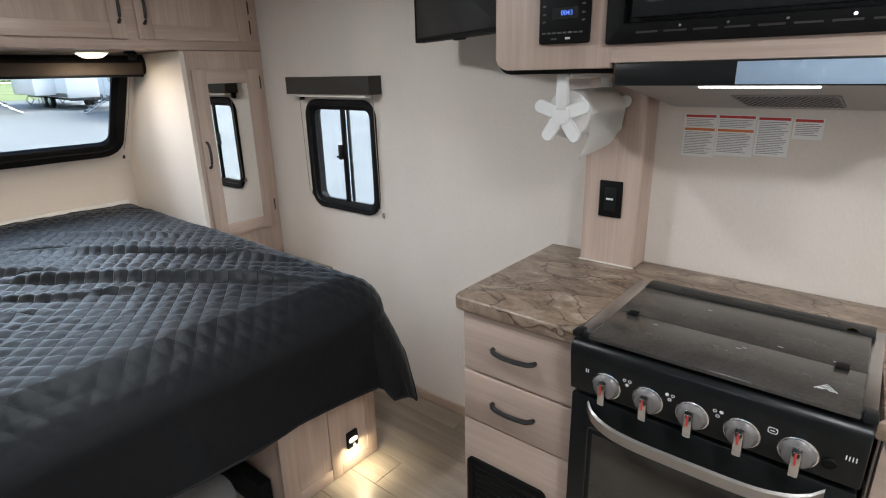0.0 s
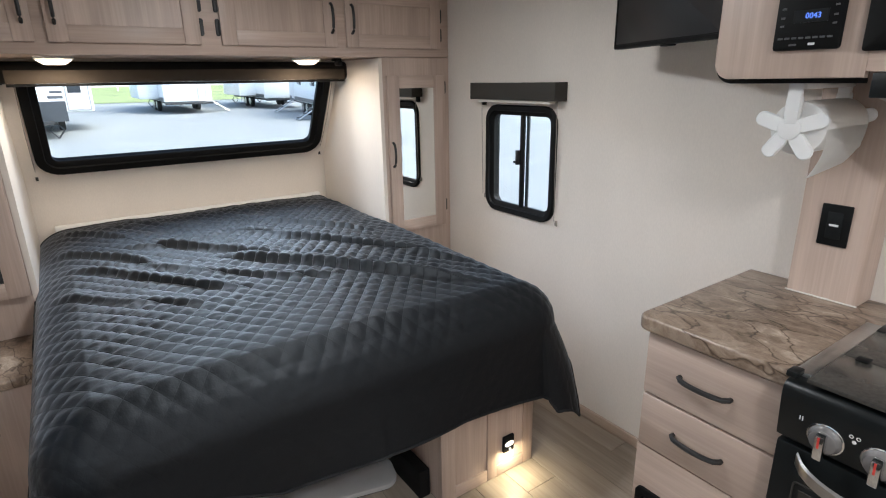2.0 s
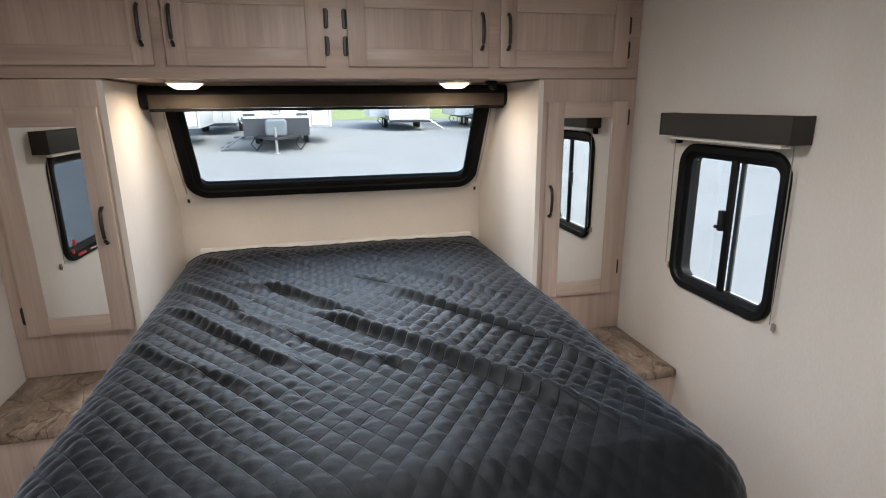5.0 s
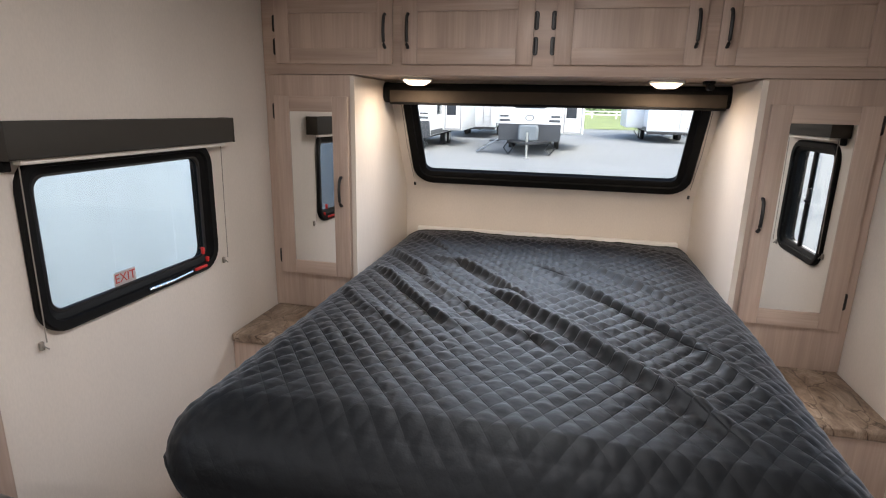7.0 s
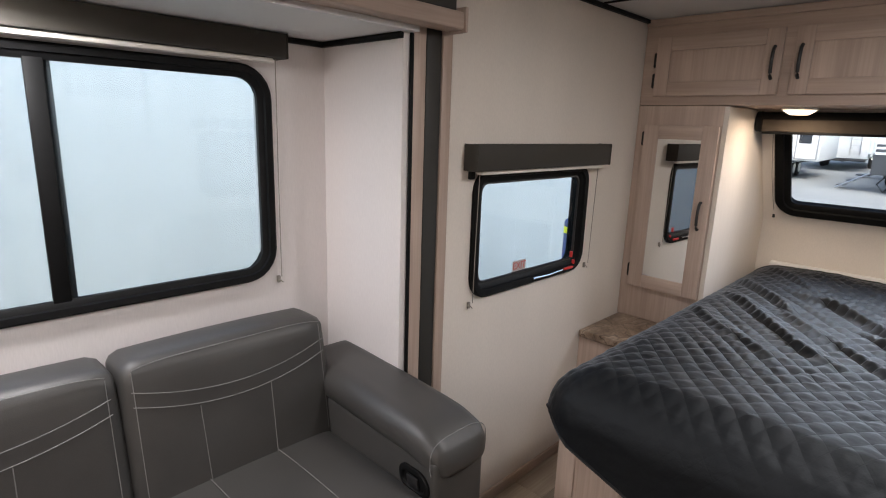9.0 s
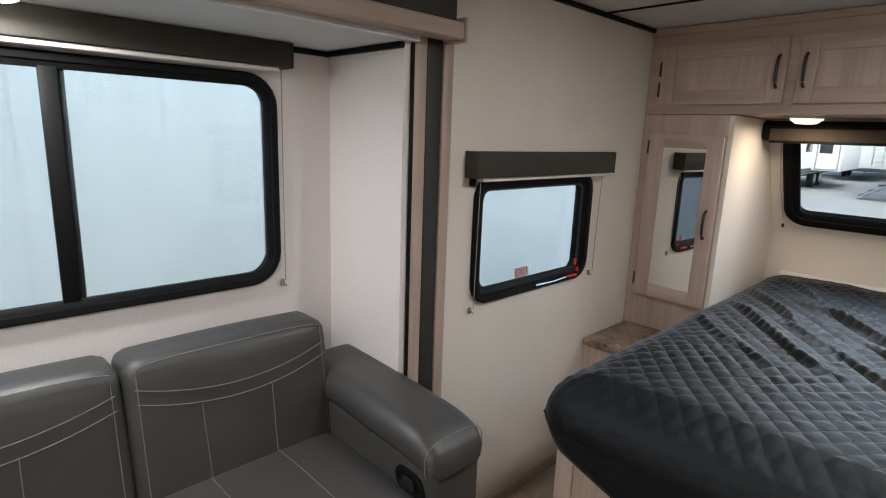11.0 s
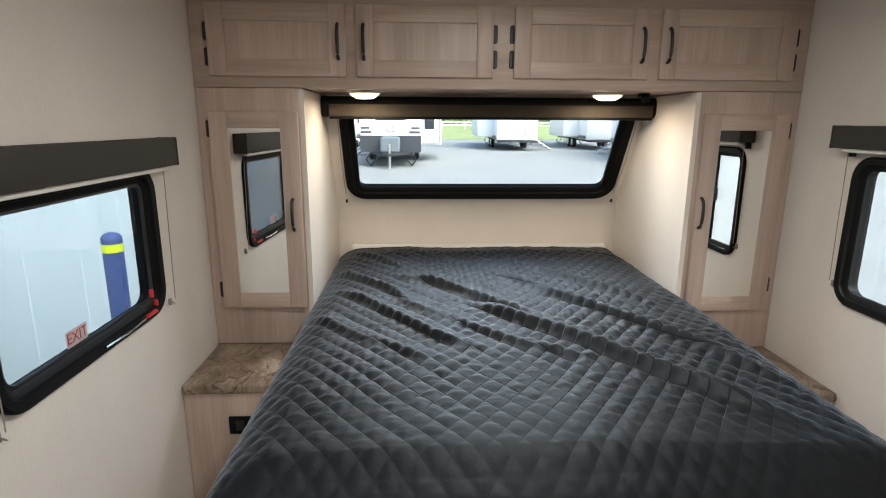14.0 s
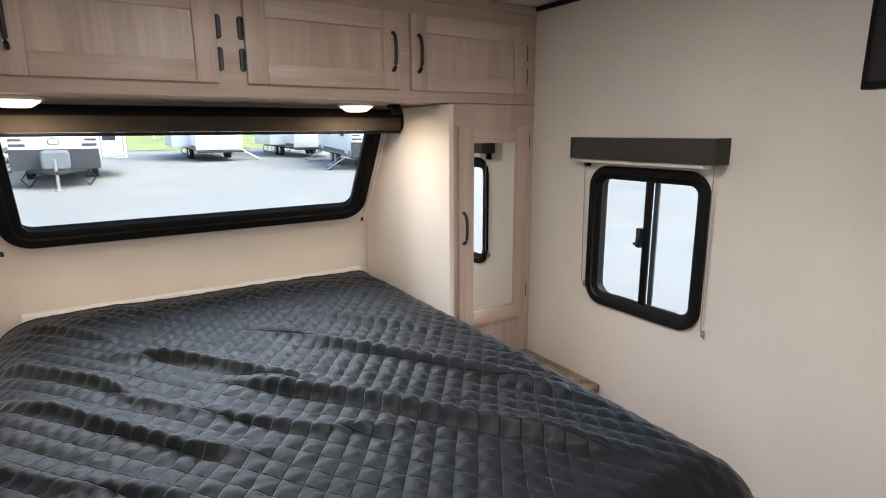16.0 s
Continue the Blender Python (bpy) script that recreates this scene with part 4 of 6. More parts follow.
def quilt():
    x_head, x_foot, y_side, top, rad = -0.742, 1.165, 0.655, 0.790, 0.14
    drop_foot, drop_side = 0.52, 0.36
    step = 0.0053
    us = np.arange(x_head, x_foot + drop_foot, step)
    vs = np.arange(-y_side - drop_side, y_side + drop_side + step / 2, step)
    U, V = np.meshgrid(us, vs, indexing="ij")

    def hem_room(p, q):
        """How much cloth is left before the hem: negative beyond it."""
        eu, ev = np.maximum(0, p - x_foot), np.maximum(0, np.abs(q) - y_side)
        foot = 0.405 + 0.012 * np.sin(q * 5) + 0.05 * np.clip((q - 0.3) / 0.35, 0, 1) - 0.14 * np.clip((-q - 0.30) / 0.35, 0, 1)
        turn = np.degrees(np.arctan2(ev, eu + 1e-9))
        lim = np.where(q > 0, np.interp(turn, (0, 9, 18, 28, 45, 60, 75, 90), (0.455, 0.53, 0.64, 0.645, 0.585, 0.53, 0.45, 0.31)), np.interp(turn, (0, 45, 90), (0.265, 0.225, 0.255)))
        edge = np.interp(p, (0.42, 0.52), (0.18, 0.305)) - np.where(q < 0, np.interp(p, (0.42, 0.60), (0.0, 0.05)), 0.0)
        return np.where((eu > 0) & (ev > 0), lim - np.hypot(eu, ev), np.where(ev > 0, edge - ev, foot - eu))

    room = hem_room(U, V)
    inside = room >= 0
    keep = inside.copy()
    for i in (-1, 0, 1):
        for j in (-1, 0, 1):
            keep |= np.roll(np.roll(inside, i, 0), j, 1)
    rim = keep & ~inside
    gu, gv = np.gradient(room, step)
    g2 = np.maximum(gu * gu + gv * gv, 0.5)
    U = np.where(rim, U - np.clip(room * gu / g2, -2 * step, 2 * step), U)
    V = np.where(rim, V - np.clip(room * gv / g2, -2 * step, 2 * step), V)
    du, dv = np.maximum(0, U - x_foot), np.maximum(0, np.abs(V) - y_side)
    sv = np.sign(V)
    d = np.hypot(du, dv)
    # the corner hangs a little less than the full diagonal
    ang = np.arctan2(dv, du + 1e-9)
    corner = np.sin(2 * ang) * (d > 0)
    dd = d * (1 - 0.10 * corner)
    arc = rad * math.pi / 2
    bend = np.minimum(dd, arc) / rad
    outw = rad * np.sin(bend)
    down = rad * (1 - np.cos(bend)) + np.maximum(0, dd - arc)
    hang = np.maximum(0, dd - arc)
    # hanging folds
    wave = 0.014 * np.sin(V * 7.5 + 1.2) * (du > 0) + 0.010 * np.sin(U * 6.0 + 0.5) * (dv > 0)
    spread = np.clip((U - 0.1) / 0.8, 0, 1) * np.where(V > 0, 0.12, 0.0)
    flare = hang * (np.where(V > 0, 0.10, 0.12) + spread * (dv > 0)) * (1 - 0.25 * corner * (V < 0) + 1.0 * corner * (V > 0) * np.clip((np.degrees(ang) - 25) / 30, 0, 1)) + wave * np.minimum(1, hang / 0.2) + 0.03 * np.sin(ang * 4 + 0.4) * corner * np.minimum(1, hang / 0.25)
    outw = outw + flare
    dirx = np.where(d > 0, du / (d + 1e-9), 0)
    diry = np.where(d > 0, dv / (d + 1e-9), 0) * sv
    X = np.minimum(U, x_foot) + outw * dirx
    Y = np.clip(V, -y_side, y_side) + outw * diry
    Y = Y - 0.028 * (V > 0) * np.clip((U - 0.3) / 0.7, 0, 1) * np.clip(V / y_side, 0, 1)
    Z = top - down
    on_top = np.clip(1 - d / 0.06, 0, 1)
    # a soft mattress crown
    Z += 0.022 * on_top * np.clip(1 - (V / 0.8) ** 4, 0, 1) * np.clip((U + 0.80) / 0.25, 0, 1)
    # long folds
    fold = np.zeros_like(U)
    for pts, height, width in RIDGES:
        best = np.full_like(U, 9.0)
        side = np.zeros_like(U)
        along = np.zeros_like(U)
        total = len(pts) - 1
        for k, ((ax, ay), (bx_, by_)) in enumerate(zip(pts, pts[1:])):
            lx, ly = bx_ - ax, by_ - ay
            t = np.clip(((U - ax) * lx + (V - ay) * ly) / (lx * lx + ly * ly), 0, 1)
            ex, ey = U - ax - t * lx, V - ay - t * ly
            dist = np.hypot(ex, ey)
            near = dist < best
            best = np.where(near, dist, best)
            side = np.where(near, np.sign(ex * ly - ey * lx), side)
            along = np.where(near, (k + t) / total, along)
        wdt = np.where(side > 0, width * 0.58, width * 1.3)
        fade = np.clip(np.minimum(along, 1 - along) * 5, 0.0, 1)
        fold += height * np.exp(-(best / wdt) ** 2) * fade
    wob = np.array([[noise.noise((u * 3.1, v * 3.1, 2.0)) for v in vs[::9]] for u in us[::9]])
    wob = np.repeat(np.repeat(wob, 9, 0), 9, 1)[: len(us), : len(vs)]
    k = np.ones(11) / 11
    for axis in (0, 1):
        wob = np.apply_along_axis(lambda r: np.convolve(np.pad(r, 5, "edge"), k, "valid"), axis, wob)
    crease = np.array([[noise.noise(((u + 0.8 * v) * 3.0, (u * 0.8 - v) * 13.0, 5.0)) for v in vs[::3]] for u in us[::3]])
    crease = np.repeat(np.repeat(crease, 3, 0), 3, 1)[: len(us), : len(vs)]
    k3 = np.ones(5) / 5
    for axis in (0, 1):
        crease = np.apply_along_axis(lambda r: np.convolve(np.pad(r, 2, "edge"), k3, "valid"), axis, crease)
    calm = np.clip((0.75 - U) / 0.5, 0.25, 1)
    fold = fold * 1.02 + 0.011 * np.maximum(crease, 0) * calm
    Z += (fold + 0.010 * wob) * np.clip(1 - d / 0.15, 0, 1)
    # diamond quilting
    p = 0.059
    a, b = (U * 1.02 + V * 1.34) / math.sqrt(2), (U * 1.02 - V * 1.34) / math.sqrt(2)
    puff = (np.abs(np.sin(math.pi * a / p)) * np.abs(np.sin(math.pi * b / p))) ** 0.84
    puff = puff * (0.0108 + 0.003 * wob) * np.clip((U + 0.742) / 0.14, 0.12, 1)
    # outward direction of the cloth, for the padding
    nx, ny, nz = np.sin(bend) * dirx, np.sin(bend) * diry, np.cos(bend)
    puff = puff * (0.06 + 0.94 * np.clip(1.25 - np.maximum(U, np.abs(V) * 1.62) / 0.9 * 0.85, 0, 1) ** 0.6)
    X, Y, Z = X + puff * nx, Y + puff * ny, Z + puff * nz
    fuzz = np.array([[noise.noise((u * 50, v * 19, 9.0)) + 0.5 * noise.noise((u * 88, v * 60, 4.0)) for v in vs] for u in us])
    fuzz = fuzz * 0.0028 * np.clip((1.30 - np.maximum(U, np.abs(V) * 1.62)) / 0.4, 0.3, 1)
    X, Y, Z = X + fuzz * nx, Y + fuzz * ny, Z + fuzz * nz
    idx = -np.ones(U.shape, int)
    idx[keep] = np.arange(keep.sum())
    verts = np.stack([X[keep], Y[keep], Z[keep]], 1)
    q = np.stack([idx[:-1, :-1], idx[1:, :-1], idx[1:, 1:], idx[:-1, 1:]], -1).reshape(-1, 4)
    q = q[(q >= 0).all(1)]
    me = bpy.data.meshes.new("quilt")
    me.from_pydata(verts.tolist(), [], q.tolist())
    me.update()
    # the sewing pattern's place on the cloth
    uv = me.uv_layers.new(name="cloth")
    corner_of = np.empty(len(me.loops), np.int32)
    me.loops.foreach_get("vertex_index", corner_of)
    cloth = np.stack([U[keep], V[keep]], 1)[corner_of]
    uv.data.foreach_set("uv", cloth.astype(np.float32).ravel())
    me.materials.append(QUILT)
    me.polygons.foreach_set("use_smooth", [True] * len(me.polygons))
    ob = new("quilt", me)
    so = ob.modifiers.new("thickness", "SOLIDIFY")
    so.thickness, so.offset = 0.006, -1
    # bound edge along the hem
    bm = bmesh.new()
    bm.from_mesh(me)
    after = {}
    for e in bm.edges:
        if len(e.link_faces) == 1:
            a, b = (v.index for v in e.verts)
            after.setdefault(a, []).append(b)
            after.setdefault(b, []).append(a)
    at_v = [v.co.copy() for v in bm.verts]
    bm.free()
    path, last = [min(after, key=lambda i: at_v[i].z)], None
    while len(path) < 6000:
        ways = [i for i in after[path[-1]] if i != last]
        if not ways or ways[0] == path[0]:
            break
        last = path[-1]
        path.append(ways[0])
    binding = part("binding", tube(B(), [at_v[i] for i in path[::2]], 0.0045, 6), BINDING, ob, "narrow bound edge")
    return tagged(ob, "charcoal diamond-quilted bedspread, rumpled, hanging over the bed", "bedspread")


quilt()


# ---- kitchen ----
def outline_slab(bm, pts, z0, z1, r=0.008):
    lo = [bm.verts.new((x, y, z0)) for x, y in pts]
    hi = [bm.verts.new((x, y, z1)) for x, y in pts]
    n = len(pts)
    bm.faces.new(lo[::-1])
    bm.faces.new(hi)
    for k in range(n):
        bm.faces.new((lo[k], lo[(k + 1) % n], hi[(k + 1) % n], hi[k]))
    bm.edges.ensure_lookup_table()
    rim = [e for e in bm.edges if abs(e.verts[0].co.z - e.verts[1].co.z) < 1e-6]
    bmesh.ops.bevel(bm, geom=rim, offset=r, segments=3, affect="EDGES", profile=0.5)
    return bm


CT = 0.875
SX0, SX1 = 2.074, 2.648
corner = [(1.690 + 0.03 * (1 - math.cos(a)), 0.584 + 0.03 * (1 - math.sin(a))) for a in (0, radians(30), radians(60), radians(90))]
single("countertop", outline_slab(B(), [(1.690, 1.177)] + corner + [(SX0, 0.584), (SX0, 0.988), (SX1, 0.988), (SX1, 0.584), (3.4, 0.584), (3.4, 1.177)], 0.834, CT), STONE, (1.9, 0.88, 0.834), "brown marbled laminate countertop round the stove", "countertop")


def drawer_unit(x0, x1, label):
    u = thing("base_cabinet", ((x0 + x1) / 2, 0.9, FLOOR), label, "cabinet", "kitchen base cabinets")
    part("body", box(B(), x0, x1, 0.620, 1.176, FLOOR, 0.833, 0.002), WOOD_Z, u)
    part("lower_panel", box(B(), x0 + 0.002, x1 - 0.002, 0.604, 0.619, FLOOR + 0.002, 0.478, 0.0015), WOOD_X, u)
    # dark liner behind the drawer fronts, as painted shade in their gaps
    part("drawer_gap", box(B(), x0 + 0.004, x1 - 0.004, 0.6165, 0.6198, 0.480, 0.832), SEAL, u, "dark liner painting shade into the drawer gaps")
    for z0, z1 in ((0.484, 0.643), (0.6505, 0.827)):
        d = part("drawer", box(B(), x0 + 0.006, x1 - 0.006, 0.600, 0.619, z0, z1, 0.002), WOOD_X, u)
        zc = (z0 + z1) / 2
        xm = (x0 + x1) / 2 - 0.01
        bar_pull((xm - 0.066, 0.600, zc), (xm + 0.066, 0.600, zc), (0, -1, 0), d, 0.0070)
    return u


u1 = drawer_unit(1.716, 2.084, "pale oak base cabinet with two drawers and a floor vent")
drawer_unit(2.656, 3.36, "pale oak base cabinet beyond the stove")
gr = thing("vent_grille", (1.87, 0.60, 0.18), "black slotted air vent in the cabinet front", "vent")
part("frame", loft(B(), 0.27, 0.30, 0.02, [(0, 0), (0, 0.008), (0.004, 0.011), (0.022, 0.011), (0.026, 0.004), (0.026, 0)], basis((1.868, 0.603, 0.195), (1, 0, 0), (0, 0, 1))), BLACK, gr)
part("backing", box(B(), 1.757, 1.979, 0.6005, 0.6025, 0.071, 0.319), SEAL, gr)
for k in range(11):
    part("slat", box(B(), 1.757, 1.979, 0.5955, 0.600, 0.080 + 0.0215 * k, 0.092 + 0.0215 * k, 0.001, 1), BLACK, gr)

# stove
st = thing("gas_range", (2.37, 0.8, FLOOR), "black gas range with five knobs and a dark folding cover", "stove")
part("body", box(B(), SX0 + 0.004, SX1 - 0.004, 0.590, 0.986, FLOOR, 0.868, 0.003), ENAMEL, st)
for x0, x1 in ((SX0 + 0.002, SX0 + 0.036), (SX1 - 0.026, SX1 - 0.002)):
    part("side_trim", box(B(), x0, x1, 0.593, 0.986, 0.869, 0.8805, 0.002), STEEL, st, "brushed steel side trim")
fr = B()
vs_ = [(x, y, z) for x in (SX0 + 0.002, SX1 - 0.002) for y, z in ((0.590, 0.735), (0.560, 0.737), (0.549, 0.836), (0.551, 0.858), (0.560, 0.868), (0.602, 0.872))]
vv = [fr.verts.new(p) for p in vs_]
for k in range(6):
    fr.faces.new((vv[k], vv[(k + 1) % 6], vv[6 + (k + 1) % 6], vv[6 + k]))
fr.faces.new(vv[:6])
fr.faces.new(vv[6:][::-1])
bmesh.ops.bevel(fr, geom=fr.edges[:], offset=0.004, segments=2, affect="EDGES", profile=0.5)
cp = part("control_panel", fr, ENAMEL, st)
for x0 in (SX0 + 0.001, SX1 - 0.023):
    part("end_block", box(B(), x0, x0 + 0.022, 0.556, 0.592, 0.8775, 0.891, 0.003), ENAMEL, st)
KN = basis((0, 0.5565, 0.776), (1, 0, 0), (0, -0.10, 1))
for xk in (2.168, 2.262, 2.355, 2.449, 2.545):
    m = KN @ Matrix.Translation((xk, 0, 0))
    kb = part("knob", loft(B(), 0.062, 0.062, 0.031, [(0, 0), (0, 0.006), (0.004, 0.010), (0.006, 0.017), (0.009, 0.019)], m, False, True), CLEARPL, cp, "frosted clear knob")
    part("collar", loft(B(), 0.068, 0.068, 0.034, [(0, -0.002), (0, 0.003), (0.003, 0.005), (0.006, 0.005), (0.006, -0.002)], m), CHROME, kb, "chrome collar")
    bm = box(B(), -0.009, 0.009, -0.034, 0.024, 0.016, 0.036, 0.004)
    bm.transform(m)
    part("grip", bm, CHROME, kb, "chrome grip")
    bm = box(B(), -0.0025, 0.0015, -0.004, 0.022, 0.0355, 0.0368)
    bm.transform(m)
    part("pointer", bm, RED, kb, "red pointer")
for j, xk in enumerate((2.124, 2.215, 2.308, 2.403, 2.500, 2.622)):
    bm = B()
    if j in (1, 2, 3):
        for q, (dx, dz) in enumerate(((-0.006, 0.007), (0.006, 0.007), (0, -0.004))):
            if q == (j + 1) % 3:
                tmp = loft(B(), 0.008, 0.008, 0.004, [(0, 0), (0.0002, 0.0006)], Matrix.Translation((xk + dx, dz + 0.025, 0.0015)), False, True)
            else:
                tmp = loft(B(), 0.008, 0.008, 0.004, [(0, 0), (0, 0.0006), (0.0012, 0.0006), (0.0012, 0)], Matrix.Translation((xk + dx, dz + 0.025, 0.0015)))
            add(bm, tmp)
    elif j == 4:
        add(bm, loft(B(), 0.017, 0.014, 0.002, [(0, 0), (0, 0.0006), (0.0014, 0.0006), (0.0014, 0)], Matrix.Translation((xk, 0.03, 0.0015))))
        box(bm, xk - 0.004, xk + 0.004, 0.0285, 0.0305, 0.0015, 0.0021)
    else:
        for k in range(4 if j else 2):
            box(bm, xk - 0.007 + 0.005 * k, xk - 0.005 + 0.005 * k, 0.020, 0.030, 0.0015, 0.0021)
    bm.transform(KN)
    part("icon", bm, WHITEPL, cp, "small white printed symbol")
part("button", loft(B(), 0.024, 0.024, 0.012, [(0, 0), (0, 0.004), (0.002, 0.006)], KN @ Matrix.Translation((2.595, 0.0, 0)), False, True), BLACK, cp)
dr = part("oven_door", box(B(), SX0 + 0.004, SX1 - 0.004, 0.566, 0.589, 0.27, 0.722, 0.005), ENAMEL, st)
part("oven_glass", box(B(), SX0 + 0.065, SX1 - 0.065, 0.5635, 0.5658, 0.32, 0.625, 0.0008), DARKGLASS, dr, "dark oven glass")
part("glass_border", loft(B(), SX1 - SX0 - 0.10, 0.34, 0.01, [(0, 0), (0, 0.0012), (0.004, 0.0012), (0.004, 0)], basis(((SX0 + SX1) / 2, 0.5655, 0.472), (1, 0, 0), (0, 0, 1))), SEAL, dr)
hb = B()
pts = []
for k in range(25):
    u = -1 + k / 12
    pts.append((2.360 + u * 0.238, 0.566 - 0.050 * (1 - abs(u) ** 5) ** 0.8, 0.696 - 0.020 * (1 - abs(u) ** 4)))
rows_ = []
for (px, py, pz) in pts:
    rows_.append([hb.verts.new((px, py + dy, pz + dz)) for dy, dz in ((0, -0.016), (-0.005, -0.012), (-0.006, 0.012), (0, 0.016), (0.004, 0.012), (0.004, -0.012))])
for p, q in zip(rows_, rows_[1:]):
    for k in range(6):
        hb.faces.new((p[k], p[(k + 1) % 6], q[(k + 1) % 6], q[k]))
hb.faces.new(rows_[0])
hb.faces.new(rows_[-1][::-1])
part("handle", hb, STEEL, dr, "bowed brushed steel handle")
part("lower_drawer", box(B(), SX0 + 0.004, SX1 - 0.004, 0.570, 0.589, 0.04, 0.262, 0.004), ENAMEL, st)
cov = part("cover", box(B(), SX0 + 0.042, SX1 - 0.026, 0.556, 0.728, 0.8795, 0.8895, 0.002), TOPGLASS, st, "dusty dark glass cover")
part("cover_leaf", box(B(), SX0 + 0.042, SX1 - 0.026, 0.7305, 0.920, 0.8795, 0.8895, 0.002), TOPGLASS, cov)
for xk in (SX0 + 0.08, SX1 - 0.066):
    part("hinge", box(B(), xk - 0.012, xk + 0.012, 0.715, 0.744, 0.8897, 0.893, 0.001), BLACK, cov)
rs = part("rear_vent", box(B(), SX0 + 0.040, SX1 - 0.020, 0.923, 0.985, 0.8808, 0.8905, 0.002), ENAMEL, st)
for x0, x1 in ((2.20, 2.33), (2.41, 2.56)):
    part("slot", box(B(), x0, x1, 0.938, 0.948, 0.8906, 0.8912), SEAL, rs)
    part("slot", box(B(), x0, x1, 0.956, 0.966, 0.8906, 0.8912), SEAL, rs)
tri = B()
tv_ = [tri.verts.new(p) for p in ((2.572, 0.928, 0.8914), (2.600, 0.928, 0.8914), (2.586, 0.948, 0.8914))]
tri.faces.new(tv_)
bmesh.ops.solidify(tri, geom=tri.faces[:], thickness=0.0006)
part("warning_mark", tri, YELLOW, rs, "yellow warning triangle")
bm = B()
for k in range(3):
    tube(bm, [(2.565 - 0.018 + 0.005 * k, 0.610, 0.890), (2.565, 0.634 - 0.007 * k, 0.890), (2.565 + 0.018 - 0.005 * k, 0.610, 0.890)], 0.001, 4)
part("printed_mark", bm, WHITEPL, cov, "small white printed arrow")
bm = B()
for px, py in ((2.22, 0.70), (2.40, 0.69), (2.41, 0.70), (2.47, 0.75), (2.57, 0.745), (2.59, 0.735), (2.30, 0.86)):
    box(bm, px - 0.005, px + 0.005, py - 0.002, py + 0.002, 0.8896, 0.8900)
tagged(part("dust", bm, INK, cov, "pale specks of dust"), kind="stuff")

# boxed column with a power socket
bm = box(B(), 1.846, 2.020, 1.076, 1.178, CT + 0.0005, 1.488)
bmesh.ops.bevel(bm, geom=[e for e in bm.edges if abs(e.verts[0].co.z - e.verts[1].co.z) > 0.2 and e.verts[0].co.x > 1.9 and e.verts[0].co.y < 1.1], offset=0.022, segments=4, affect="EDGES", profile=0.5)
colm = single("boxed_column", bm, WOOD_Z, (1.93, 1.12, CT), "pale oak boxed column on the countertop", "column")
part("caulk_line", box(B(), 1.842, 2.023, 1.072, 1.0755, CT + 0.0006, CT + 0.005, 0.001, 1), WHITE_TRIM, colm)
so_ = thing("power_socket", (1.936, 1.07, 1.088), "black power socket plate on the column", "socket")
part("plate", box(B(), 1.899, 1.972, 1.069, 1.0755, 1.031, 1.145, 0.003), BLACK, so_)
part("insert", box(B(), 1.917, 1.954, 1.0665, 1.0688, 1.052, 1.124, 0.001), ENAMEL, so_)
part("port", box(B(), 1.924, 1.946, 1.0655, 1.0663, 1.086, 1.092), WHITEPL, so_)

# wall cabinet, radio, microwave, hood
kc = thing("wall_cabinet", (2.5, 0.95, 1.487), "pale oak wall cabinet with black edging round its front", "cabinet")
part("body", box(B(), 1.778, 3.36, 0.745, 1.177, 1.489, CEILZ - 0.002, 0.002), WOOD_X, kc)
FACE = basis((0, 0.722, 0), (1, 0, 0), (0, 0, 1))
part("face_frame", panel_with_holes(B(), 2.0515, 3.36, 1.484, CEILZ - 0.003, 0.020, [(2.052, 2.68, 1.530, 1.86)], FACE), WOOD_X, kc)


def prism(pts, m, depth):
    """A polygon in the plane m, pushed back by depth, with softened front edges."""
    bm = B()
    f = [bm.verts.new(m @ Vector((x, y, 0))) for x, y in pts]
    b = [bm.verts.new(m @ Vector((x, y, -depth))) for x, y in pts]
    n = len(pts)
    face = bm.faces.new(f)
    bm.faces.new(b[::-1])
    for k in range(n):
        bm.faces.new((f[k], f[(k + 1) % n], b[(k + 1) % n], b[k]))
    bmesh.ops.bevel(bm, geom=list(face.edges), offset=0.002, segments=2, affect="EDGES", profile=0.5)
    return bm


def end_outline(x0, z0, r, x1, z1):
    return [(x1, z1), (x0, z1)] + [(x0 + r * (1 - math.cos(a)), z0 + r * (1 - math.sin(a))) for a in [radians(15 * k) for k in range(7)]] + [(x1, z0)]


part("end_panel", prism(end_outline(1.742, 1.472, 0.036, 2.0512, CEILZ - 0.003), FACE, 0.019), WOOD_Z, kc)
part("edging", prism(end_outline(1.732, 1.4615, 0.044, 2.0512, CEILZ - 0.003), FACE @ Matrix.Translation((0, 0, -0.0195)), 0.003), BLACK, kc, "black edging")

ra = thing("car_radio", (1.937, 0.72, 1.58), "black stereo unit with a small blue display in the cabinet", "radio")
part("faceplate", box(B(), 1.873, 2.003, 0.708, 0.7215, 1.529, 1.648, 0.006), BLACK, ra)
part("display", box(B(), 1.909, 1.975, 0.7065, 0.7078, 1.583, 1.607), ENAMEL, ra)
flat_text("lettering", "0043", 0.015, basis((1.947, 0.7058, 1.595), (1, 0, 0), (0, 0, 1)), DISPLAY, ra)
for k in range(8):
    part("button", box(B(), 1.884 + 0.0135 * k, 1.894 + 0.0135 * k, 0.7060, 0.7078, 1.551, 1.555, 0.0006, 1), DIMINK, ra)
for xk in (1.889, 1.988):
    for zk in (1.578, 1.594, 1.612):
        part("button", box(B(), xk - 0.004, xk + 0.004, 0.7060, 0.7078, zk - 0.002, zk + 0.002, 0.0006, 1), DIMINK, ra)
